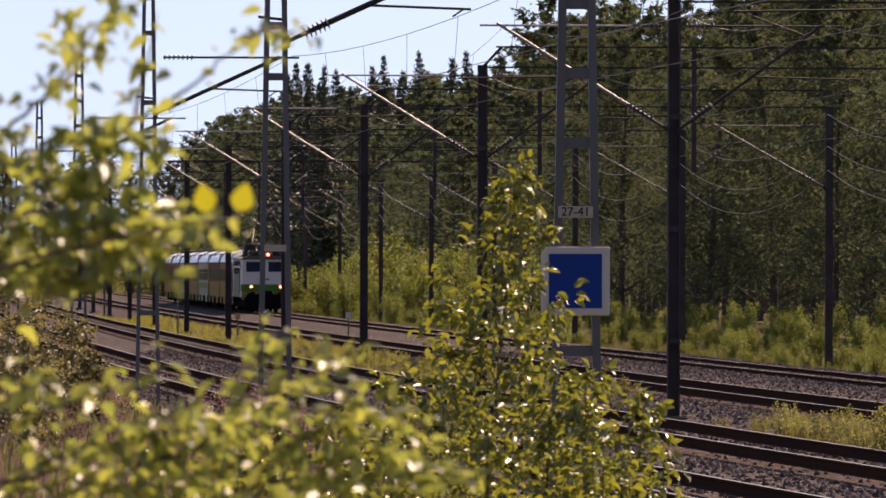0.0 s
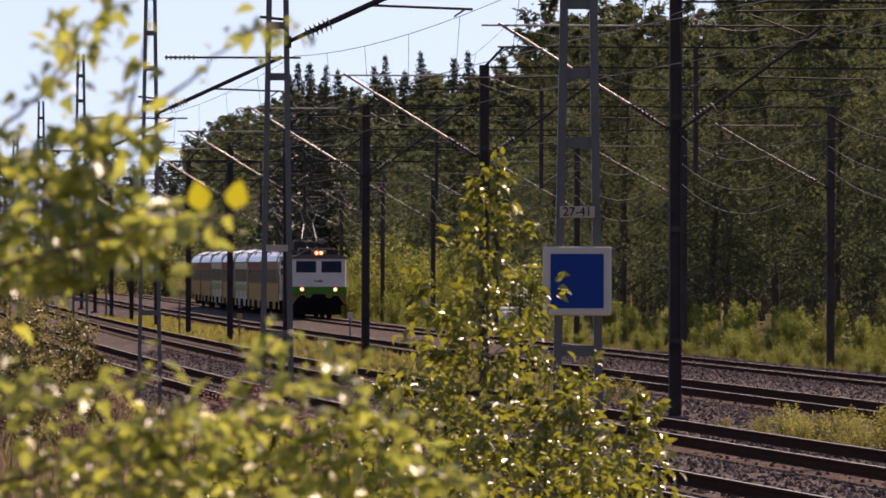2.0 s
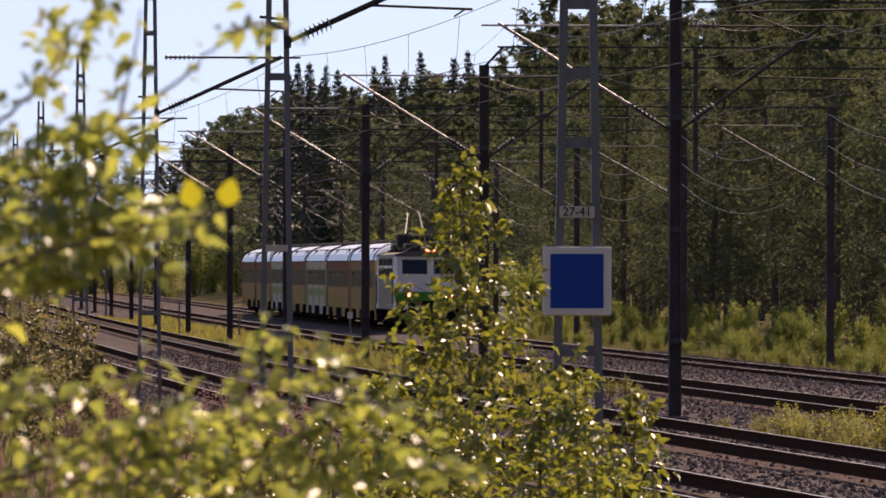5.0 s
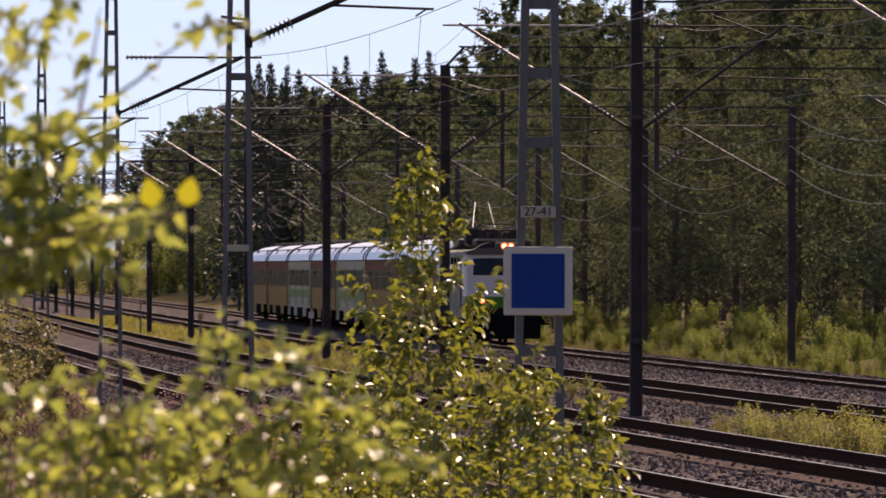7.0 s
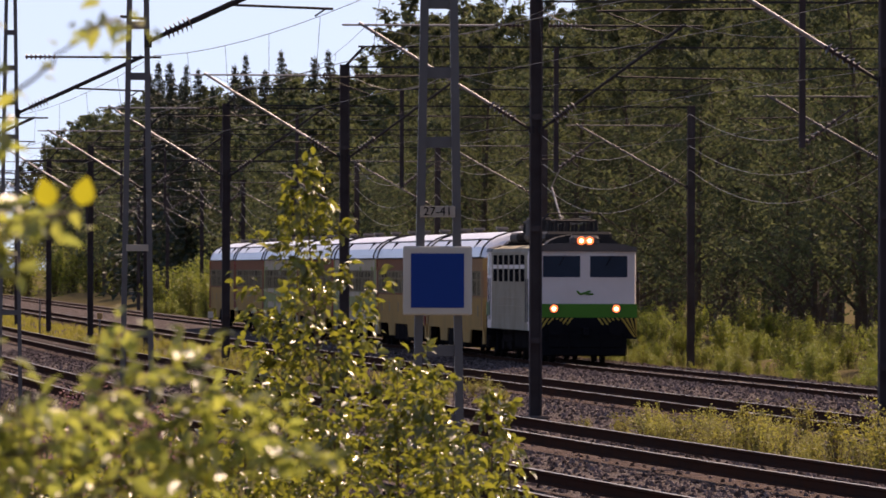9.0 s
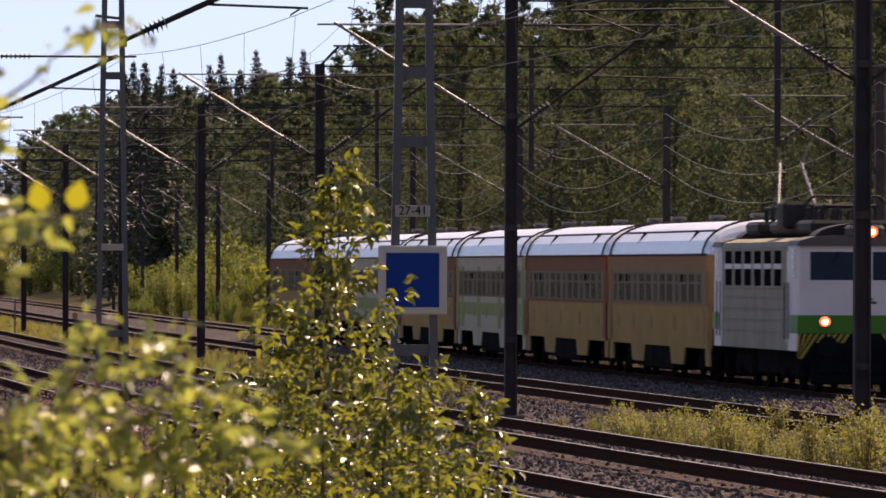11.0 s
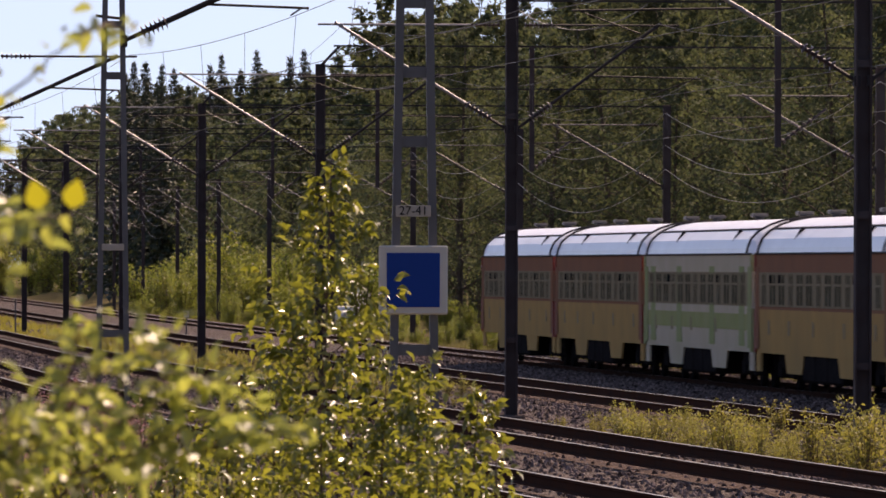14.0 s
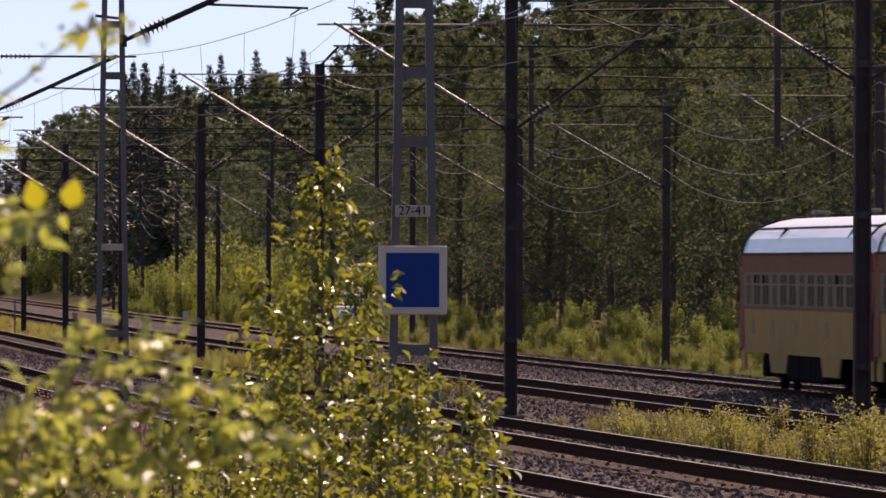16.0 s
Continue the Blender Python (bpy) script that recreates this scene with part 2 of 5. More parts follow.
def rod(bm, a, b, r0, r1=None, seg=6):
    a, b = Vector(a), Vector(b)
    r1 = r0 if r1 is None else r1
    m = Matrix.Translation((a + b) / 2) @ (b - a).to_track_quat("Z", "Y").to_matrix().to_4x4()
    bmesh.ops.create_cone(bm, cap_ends=True, segments=seg, radius1=r0, radius2=r1, depth=(b - a).length, matrix=m)


def bm_new(*calls):
    bm = bmesh.new()
    for fn, args in calls:
        fn(bm, *args)
    return bm


def one_box(x0, x1, y0, y1, z0, z1, bevel=0.0):
    bm = bmesh.new()
    box(bm, x0, x1, y0, y1, z0, z1, bevel)
    return bm


def one_rod(a, b, r0, r1=None, seg=6):
    bm = bmesh.new()
    rod(bm, a, b, r0, r1, seg)
    return bm


def pydata(name, verts, faces, mi=None):
    me = bpy.data.meshes.new(name)
    me.from_pydata(verts if isinstance(verts, list) else verts.tolist(), [], faces if isinstance(faces, list) else faces.tolist())
    if mi is not None:
        me.polygons.foreach_set("material_index", mi)
    me.update()
    return me


def sweep(path, profile):
    """Verts and faces of a closed profile (sideways, up) carried along a path of (x, y, z)."""
    p = np.array(path, float)
    t = np.gradient(p, axis=0)
    t /= np.linalg.norm(t, axis=1)[:, None]
    side = np.stack([t[:, 1], -t[:, 0], np.zeros(len(p))], 1)
    side /= np.linalg.norm(side, axis=1)[:, None]
    up = np.cross(side, t)
    k = len(profile)
    v = np.concatenate([[p[i] + a * side[i] + b * up[i] for a, b in profile] for i in range(len(p))])
    f = [[i * k + j, i * k + (j + 1) % k, (i + 1) * k + (j + 1) % k, (i + 1) * k + j] for i in range(len(p) - 1) for j in range(k)]
    return v, f


def tube(run, r0, r1, k=6):
    """One bent, tapering tube through the points of a run."""
    run = [Vector(p) for p in run]
    bm = bmesh.new()
    rings = []
    n = len(run) - 1
    for i, p in enumerate(run):
        t = (run[min(n, i + 1)] - run[max(0, i - 1)]).normalized()
        q = t.to_track_quat("Z", "Y")
        r = r0 + (r1 - r0) * i / n
        rings.append([bm.verts.new(p + q @ Vector((r * math.cos(a), r * math.sin(a), 0))) for a in np.linspace(0, 2 * math.pi, k + 1)[:-1]])
    for a, b in zip(rings, rings[1:]):
        for j in range(k):
            bm.faces.new((a[j], a[(j + 1) % k], b[(j + 1) % k], b[j]))
    bm.faces.new(rings[0][::-1])
    bm.faces.new(rings[-1])
    return bm


# ---- the line of the railway ----


def line_x(d):
    """East of the camera of the far rail of the near main track, d metres ahead; the tracks curve gently."""
    d = np.asarray(d, float)
    dd = np.maximum(d, 60.0)
    return 40.26 - 0.0429 * dd - 5.36 * np.log(dd) + np.where(d < 60, (60 - d) * 0.1322, 0)


def line_dir(d):
    dd = max(d, 60.0)
    return -0.0429 - 5.36 / dd          # dx/dd


def on_line(d, o, z=0.0):
    return Vector((float(line_x(d)) + o, d, z))


def heading(d):
    """Turn about z that lays +x across and +y along the tracks at d."""
    return -math.degrees(math.atan(line_dir(d)))


def d_where(bearing, o):
    """Distance ahead at which the line o metres off the rail lies in that bearing (1/19000 rad to the right)."""
    lo, hi = 60.0, 3000.0
    for _ in range(60):
        mid = (lo + hi) / 2
        if F_PX * (float(line_x(mid)) + o) / mid > bearing:
            lo = mid
        else:
            hi = mid
    return lo


TRACKS = {"track_a": -5.36, "track_b": -0.76, "track_c": 5.9, "track_d": 12.75}
TRACK_Z = {"track_a": 0.0, "track_b": 0.0, "track_c": -0.03, "track_d": -0.16}


def sstep(a, b, x):
    t = np.clip((np.asarray(x, float) - a) / (b - a), 0, 1)
    return t * t * (3 - 2 * t)


def ground_z(o, d):
    """Height of the ground: track beds, mast strip, the bank on the near side, the wood on the far side."""
    o = np.asarray(o, float)
    d = np.asarray(d, float)
    z = np.full(np.broadcast(o, d).shape, -0.28)
    z = z - 0.25 * np.exp(-((o - 2.5) / 1.0) ** 2) - 0.12 * np.exp(-((o - 9.3) / 0.8) ** 2) - 0.12 * np.exp(-((o + 3.05) / 0.5) ** 2)
    z = z - 0.45 * sstep(-7.3, -8.6, o) + 1.7 * sstep(-9.2, -13.5, o) * (1 - 0.5 * sstep(150, 320, d))
    z = z - 0.5 * sstep(15.2, 17.0, o) + 0.5 * sstep(18.5, 24, o) + 2.0 * sstep(40, 120, o)
    z = z + 0.10 * np.sin(o * 0.9 + d * 0.13) * sstep(-9, -12, o) + 0.1 * np.sin(o * 0.7 + d * 0.21) * sstep(17, 20, o)
    return z

# ---- ground ----


def build_ground():
    os_ = np.unique(np.round(np.concatenate([np.linspace(-900, -60, 12), np.linspace(-60, -16, 12), np.linspace(-16, 28, 89), np.linspace(28, 130, 18), np.linspace(130, 1200, 12)]), 3))
    ds = np.unique(np.round(np.concatenate([np.linspace(-200, 20, 8), np.linspace(20, 420, 101), np.linspace(420, 1000, 59), np.linspace(1000, 4500, 30)]), 3))
    O, D = np.meshgrid(os_, ds)
    Z = ground_z(O, D)
    X = line_x(D) + O
    v = np.stack([X, D, Z], -1).reshape(-1, 3)
    nx = len(os_)
    f, mi = [], []
    for j in range(len(ds) - 1):
        for i in range(nx - 1):
            a = j * nx + i
            f.append([a, a + 1, a + nx + 1, a + nx])
            oc = (os_[i] + os_[i + 1]) / 2
            near = min(abs(oc - q) for q in TRACKS.values())
            mi.append(0 if ds[j] > 1100 or not -8.0 < oc < 15.9 else 2 if near < 0.7 else 1)
    ob = part_mesh("ground", pydata("ground", v, f, mi), ["grass_ground", "ballast", "rust_dust"], None, smooth=True)
    tagged(ob, "grey crushed-stone track bed between weedy grass banks", "ground", kind="structure")


build_ground()

RAIL = [(-0.037, 0.0), (0.037, 0.0), (0.037, -0.035), (0.012, -0.05), (0.012, -0.14), (0.075, -0.158), (0.075, -0.172), (-0.075, -0.172), (-0.075, -0.158), (-0.012, -0.14), (-0.012, -0.05), (-0.037, -0.035)]


def build_tracks():
    ds = np.concatenate([np.linspace(40, 300, 70), np.linspace(306, 1200, 110)])
    for name, o in TRACKS.items():
        z0 = TRACK_Z[name]
        t = thing("railway_track", "pair of dark rusty steel rails bedded in crushed stone", "railway track", "railway tracks", "structure")
        for side in (-0.797, 0.797):
            path = np.stack([line_x(ds) + o + side, ds, np.full(len(ds), z0)], 1)
            v, f = sweep(path, RAIL)
            mi = [1 if j % 12 == 0 else 0 for j in range(len(f))]
            part_mesh("rail", pydata("rail", v, f, mi), ["rail", "rail_head"], t)


build_tracks()


def build_stones():
    """Crushed stone, coarse, over the near track beds."""
    rng = np.random.default_rng(4)
    n = 95000
    d = 95 + (rng.random(n) ** 1.2) * 285
    o = rng.uniform(-8.0, 15.5, n)
    keep = np.ones(n, bool)
    for tr in TRACKS.values():
        keep &= (np.abs(o - tr) > 0.95) | ((np.abs(o - tr) < 0.68) & (rng.random(n) < 0.25))
    d, o = d[keep], o[keep]
    x = line_x(d) + o
    z = ground_z(o, d)
    base = np.array([[1, 0, -.3], [-.5, .87, -.3], [-.5, -.87, -.3], [.2, .2, .75], [-.35, .1, .6], [.15, -.4, .55]])
    tri = np.array([[0, 1, 3], [1, 4, 3], [1, 2, 4], [2, 5, 4], [2, 0, 5], [0, 3, 5], [3, 4, 5]])
    m = len(d)
    r = rng.uniform(0.024, 0.066, m)
    a = rng.uniform(0, 6.28, m)
    st = np.stack([rng.uniform(.7, 1.3, m), rng.uniform(.7, 1.3, m), rng.uniform(.5, 1.2, m)], 1)
    bx = base[None] * st[:, None] * r[:, None, None]
    c, s = np.cos(a), np.sin(a)
    vx = bx[..., 0] * c[:, None] - bx[..., 1] * s[:, None] + x[:, None]
    vy = bx[..., 0] * s[:, None] + bx[..., 1] * c[:, None] + d[:, None]
    vz = bx[..., 2] + z[:, None] + 0.012
    v = np.stack([vx, vy, vz], -1).reshape(-1, 3)
    f = (tri[None] + (np.arange(m) * 6)[:, None, None]).reshape(-1, 3)
    ob = part_mesh("crushed_stone", pydata("crushed_stone", v, f), "stone", None)
    tagged(ob, "loose grey and brown crushed stone of the track bed", "gravel", kind="stuff")


build_stones()

# ---- overhead line ----
ROW_O = 2.9                       # strip between the second and third track
ROW_D = [163.0 + 57.6 * i for i in range(12)]
BEAM_LO, BEAM_HI, STAY_Z, ARM_Z = 7.72, 8.25, 7.62, 5.5
CONTACT_Z = 6.15
RISE = {0: 0.4, 1: 0.42, 2: 0.14}      # the nearest masts carry their beams higher


def insulator(bm, a, b, r=0.075, n=6):
    a, b = Vector(a), Vector(b)
    q = (b - a).to_track_quat("Z", "Y")
    prof = [(0.0, r * 0.35)]
    for i in range(n):
        prof += [((i + 0.2) / n, r * 0.35), ((i + 0.22) / n, r), ((i + 0.34) / n, r * 0.9), ((i + 0.65) / n, r * 0.35)]
    prof.append((1.0, r * 0.35))
    rings = [[bm.verts.new(a.lerp(b, t) + q @ Vector((w * math.cos(c), w * math.sin(c), 0))) for c in np.linspace(0, 2 * math.pi, 9)[:-1]] for t, w in prof]
    for ra, rb in zip(rings, rings[1:]):
        for j in range(8):
            bm.faces.new((ra[j], ra[(j + 1) % 8], rb[(j + 1) % 8], rb[j]))
    bm.faces.new(rings[0][::-1])
    bm.faces.new(rings[-1])


def cantilever(parent, x0, side, z_low, z_high, reach, tube, thick=0.032, contact=CONTACT_Z, over=0.9):
    """A bracket that reaches over a track: diagonal tube, level stay, insulators, steady arm."""
    tip = x0 + side * reach
    p0, p1 = Vector((x0, 0, z_low)), Vector((tip, 0, z_high))
    a, b = p0.lerp(p1, 0.10), p0.lerp(p1, 0.25)
    br = part("bracket", one_rod(p0.lerp(p1, 0.22), p1 + (p1 - p0) * 0.03, thick, None, 8), tube, parent)
    bm = bmesh.new()
    insulator(bm, a, b, 0.10, 6)
    part("insulator", bm, "insulator", br)
    bm = bmesh.new()
    rod(bm, p0, p0.lerp(p1, 0.11), 0.03)
    box(bm, x0 - 0.05, x0 + 0.05, -0.1, 0.1, z_low - 0.08, z_low + 0.08)
    part("foot", bm, "dark_steel", br)
    st = part("stay", one_rod((x0 + side * 0.75, 0, z_high + 0.02), (tip + side * 0.45, 0, z_high + 0.02), 0.022, None, 6), tube, parent)
    bm = bmesh.new()
    insulator(bm, (x0 + side * 0.15, 0, z_high + 0.02), (x0 + side * 0.78, 0, z_high + 0.02), 0.06, 7)
    part("insulator", bm, "insulator", st)
    bm = bmesh.new()
    zz = contact + 0.45
    f = min(0.9, max(0.2, (zz - z_low) / (z_high - z_low)))
    xs = x0 + side * reach * f
    rod(bm, (xs, 0, zz), (tip + side * over, 0, zz - 0.05), 0.018)
    rod(bm, (tip + side * (over - 0.1), 0, zz - 0.05), (tip - side * 0.15, 0, contact + 0.05 if over > 0.5 else zz - 0.15), 0.012)
    part("steady_arm", bm, "dark_steel", parent)


def build_mid_mast(i, d):
    m = Matrix.Translation(on_line(d, ROW_O, 0)) @ pose(0, 0, 0, 0, 0, heading(d))
    g = thing("catenary_mast", "rust-dark steel overhead-line mast with cross beam and brackets", "mast", "catenary masts between the tracks", m=m)
    gz = float(ground_z(ROW_O, d))
    lo, hi = BEAM_LO + RISE.get(i, 0.0), BEAM_HI + RISE.get(i, 0.0)
    bm = bmesh.new()
    box(bm, -0.125, -0.095, -0.12, 0.12, gz - 0.3, lo + 0.06)
    box(bm, 0.095, 0.125, -0.12, 0.12, gz - 0.3, lo + 0.06)
    box(bm, -0.095, 0.095, -0.02, 0.02, gz - 0.3, lo + 0.06)
    for k in range(3):
        z = gz + 1.6 + k * 2.3
        box(bm, -0.095, 0.095, -0.1, -0.085, z, z + 0.12)
    part("pole", bm, "rust_steel", g)
    bm = bmesh.new()
    box(bm, -0.28, 0.28, -0.28, 0.28, gz - 0.4, gz + 0.12, 0.04)
    part("footing", bm, "sleeper", g)
    # beam to the far side of the line
    far = 14.6
    for z, name in ((lo, "lower_chord"), (hi, "upper_chord")):
        part(name, one_box(0.0 if z < hi else 0.35, far, -0.04, 0.04, z - 0.022, z + 0.022), "dark_steel", g)
    bm = bmesh.new()
    rod(bm, (0, 0, lo), (0.5, 0, hi), 0.035)
    part("knee", bm, "dark_steel", g)
    fz = float(ground_z(ROW_O + far, d))
    part("far_pole", one_box(far - 0.12, far + 0.12, -0.12, 0.12, fz - 0.3, lo + 0.05, 0.02), "rust_steel", g)
    drop = 5.5
    part("drop_post", one_box(drop - 0.06, drop + 0.06, -0.08, 0.08, 5.15, hi), "rust_steel", g)
    pts = [(0.1 + 2.7 * u, 0.0, lo - 0.18 + 0.12 * u - 1.9 * u * (1 - u)) for u in np.linspace(0, 1, 11)]
    part("jumper_wire", tube(pts, 0.012, 0.012, 5), "feeder", g)
    # sunlit left bracket and dark right one are set by colour
    cantilever(g, -0.1, -1, ARM_Z, STAY_Z, 3.45, "tube")
    cantilever(g, 0.1, 1, ARM_Z, STAY_Z, 2.9, "dark_steel")
    cantilever(g, far - 0.12, -1, ARM_Z - 0.3, STAY_Z - 0.5, 3.4, "galv")
    bm = bmesh.new()
    insulator(bm, (drop + 0.08, 0, 5.25), (drop + 0.75, 0, 5.75), 0.07)
    rod(bm, (drop + 0.75, 0, 5.75), (drop + 1.0, 0, 5.94), 0.025)
    part("drop_bracket", bm, "insulator", g)


for i, d in enumerate(ROW_D):
    build_mid_mast(i, d)

LAT = [(239, 98.0), (-294, 145.0), (-519, 213.0), (-642, 300.0), (-712, 385.0), (-757, 470.0)]    # bearing, distance
LAT_D = [q[1] for q in LAT]
LAT_ALL = [LAT_D[0] - 47] + LAT_D


def text_mesh(body, size, depth=0.004):
    cu = bpy.data.curves.new("lettering", "FONT")
    cu.body, cu.size, cu.extrude = body, size, depth
    cu.align_x, cu.align_y = "CENTER", "CENTER"
    ob = bpy.data.objects.new("lettering", cu)
    me = bpy.data.meshes.new_from_object(ob)
    bpy.data.objects.remove(ob)
    return me


def build_lattice_mast(i, b, d):
    x = b * d / F_PX
    lat_o = x - float(line_x(d))
    m = Matrix.Translation((x, d, 0)) @ pose(0, 0, 0, 0, 0, heading(d) * 0.3)
    g = thing("lattice_mast", "galvanised two-legged steel overhead-line mast" + (" with number plate" if i == 0 else " beside the near track"), "mast", "lattice masts", m=m)
    gz = float(ground_z(lat_o, d)) - 0.2
    top = 8.6

    def half(z):
        return 0.225 - 0.148 * (z - gz) / (top - gz)

    for s in (-1, 1):
        bm = bmesh.new()
        w = 0.075
        vs = box(bm, -w / 2, w / 2, -0.06, 0.06, 0, 1)
        for v in vs:
            z = gz if v.co.z < 0.5 else top
            v.co = Vector((s * half(z) + v.co.x, v.co.y, z))
        part("leg", bm, "galv", g)
    battens = [3.166 + 0.634 * k for k in range(-3, 9)] if i == 0 else [1.75, 5.23, 5.92, 6.6, 7.3, 8.0]
    for z in battens:
        h = half(z) - 0.03
        part("batten", one_box(-h, h, -0.03, 0.05, z - 0.05, z + 0.05), "galv", g)
    if i:
        part("plate", one_box(-0.15, 0.15, -0.075, -0.062, 2.87, 2.96, 0.003), "plate", g, "pale enamel plate")
        part("bird_guard", one_rod((half(5.9), 0, 6.0), (-half(5.9) - 0.12, 0, 6.04), 0.02), "dark_steel", g)
    cantilever(g, half(6) + 0.02, 1, 5.7, 6.8, 2.4, "dark_steel", 0.04, 5.75, 0.1)
    part("footing", one_box(-0.4, 0.4, -0.3, 0.3, gz - 0.4, gz + 0.3, 0.05), "sleeper", g)
    return g


for i, (b, d) in enumerate(LAT):
    build_lattice_mast(i, b, d)
# plate and blue board on the first of them
d0 = LAT_D[0]
s0 = d0 / F_PX
pl = thing("number_plate", "pale enamel number plate with dark figures on the mast", "sign", m=Matrix.Translation((239 * s0 - 0.01, d0 - 0.1, CAM_Z + 100 * s0)))
part("plate", one_box(-31 * s0, 31 * s0, -0.012, 0.0, -10 * s0, 10 * s0, 0.003), "plate", pl)
tx = part_mesh("figures", text_mesh("27-41", 22 * s0), "black", pl)
tx.matrix_local = pose(0, -0.014, 0, 90, 0, 0)
bd = thing("blue_board", "plain blue square board with wide white border on the mast", "sign", m=Matrix.Translation((237 * s0, d0 - 0.13, CAM_Z - 22 * s0)))
part("frame", one_box(-61 * s0, 61 * s0, -0.02, 0.02, -61 * s0, 61 * s0, 0.012), "sign_white", bd)
part("panel", one_box(-47 * s0, 47 * s0, -0.026, 0.0, -48 * s0, 48 * s0), "blue", bd)
part("clamp", bm_new((box, (-0.3, 0.3, 0.02, 0.06, -0.2, -0.14)), (box, (-0.3, 0.3, 0.02, 0.06, 0.14, 0.2))), "galv", bd)


def wire_curve(name, pts, r, parent, material="wire"):
    cu = bpy.data.curves.new(name, "CURVE")
    cu.dimensions = "3D"
    cu.bevel_depth, cu.bevel_resolution = r, 0
    for pl_ in pts:
        sp = cu.splines.new("POLY")
        sp.points.add(len(pl_) - 1)
        for q, p in zip(sp.points, pl_):
            q.co = (*p, 1)
    ob0 = bpy.data.objects.new(name, cu)
    me = bpy.data.meshes.new_from_object(ob0)
    bpy.data.objects.remove(ob0)
    return part_mesh(name, me, material, parent)


def build_wires():
    rows = {"track_a": (LAT_ALL, -5.36), "track_b": ([ROW_D[0] - 57.6] + ROW_D, -0.55), "track_c": ([ROW_D[0] - 57.6] + ROW_D, 5.9), "track_d": ([ROW_D[0] - 57.6] + ROW_D, 12.75)}
    for key, (sup, o) in rows.items():
        zs, zc, sag = (6.85, 5.75, 0.3) if key == "track_a" else (STAY_Z + 0.05, CONTACT_Z, 0.75)
        g = thing("overhead_line", "messenger and contact wire with droppers over the track", "overhead wire", "overhead lines")
        mess, cont, drops = [], [], []
        for k in range(len(sup) - 1):
            a, b = sup[k], sup[k + 1]
            sa, sb = (0.18, -0.18) if k % 2 else (-0.18, 0.18)
            for j in range(13):
                t = j / 12
                d = a + (b - a) * t
                off = o + sa + (sb - sa) * t
                zm = zs - 4 * sag * t * (1 - t)
                mess.append(on_line(d, o, zm))
                cont.append(on_line(d, off, zc))
                if j in (2, 4, 6, 8, 10):
                    drops.append([on_line(d, o, zm), on_line(d, off, zc)])
        wire_curve("messenger", [mess], 0.006, g)
        wire_curve("contact_wire", [cont], 0.006, g)
        wire_curve("dropper", drops, 0.004, g)["kind"] = "stuff"
    # slack feeder wires from mast to mast
    for o, z, sag in ((ROW_O + 14.5, 7.5, 1.15), (ROW_O + 14.5, 6.5, 1.15), (ROW_O + 14.5, 5.75, 1.22)):
        g = thing("feeder_wire", "slack feeder wire hung from mast to mast", "overhead wire", "feeder wires")
        pts = []
        sup = [ROW_D[0] - 57.6] + ROW_D
        for k in range(len(sup) - 1):
            for j in range(13):
                t = j / 12
                pts.append(on_line(sup[k] + (sup[k + 1] - sup[k]) * t, o, z - 4 * sag * t * (1 - t)))
        wire_curve("wire", [pts], 0.009, g, "feeder")


build_wires()

# ---- the train ----
TRAIN_O, TRAIN_Z = 12.75, -0.16


def loft(bm, xs, section):
    """Closed skin through the same (x, z) section at the given y."""
    rings = [[bm.verts.new((x, y, z)) for x, z in section(y)] for y in xs]
    k = len(rings[0])
    for a, b in zip(rings, rings[1:]):
        for j in range(k):
            bm.faces.new((a[j], a[(j + 1) % k], b[(j + 1) % k], b[j]))
    bm.faces.new(rings[0])
    bm.faces.new(rings[-1][::-1])


def wheelset(parent, y, r=0.46):
    bm = bmesh.new()
    for s in (-0.76, 0.76):
        rod(bm, (s - 0.065, y, r), (s + 0.065, y, r), r, None, 20)
        rod(bm, (s * 0.93 - 0.02, y, r), (s * 0.93 + 0.02, y, r), r + 0.03, None, 20)
    rod(bm, (-0.76, y, r), (0.76, y, r), 0.08, None, 8)
    part("wheelset", bm, "bogie", parent)


def bogie(parent, y, half=1.25, top=1.0):
    bm = bmesh.new()
    for s in (-1, 1):
        x = s * 1.12
        box(bm, x - 0.1, x + 0.1, y - half - 0.4, y + half + 0.4, 0.5, 0.78, 0.04)
        for q in (-half, half):
            box(bm, x - 0.14, x + 0.14, y + q - 0.22, y + q + 0.22, 0.28, 0.66, 0.04)
            for dy in (-0.3, 0.3):
                rod(bm, (x, y + q + dy, 0.72), (x, y + q + dy, 0.98), 0.1, None, 8)
        box(bm, x - 0.08, x + 0.12, y - 0.35, y + 0.35, 0.35, 0.95, 0.04)
    box(bm, -1.1, 1.1, y - 0.3, y + 0.3, 0.55, top, 0.05)
    f = part("bogie", bm, "bogie", parent)
    for q in (-half, half):
        wheelset(f, y + q)


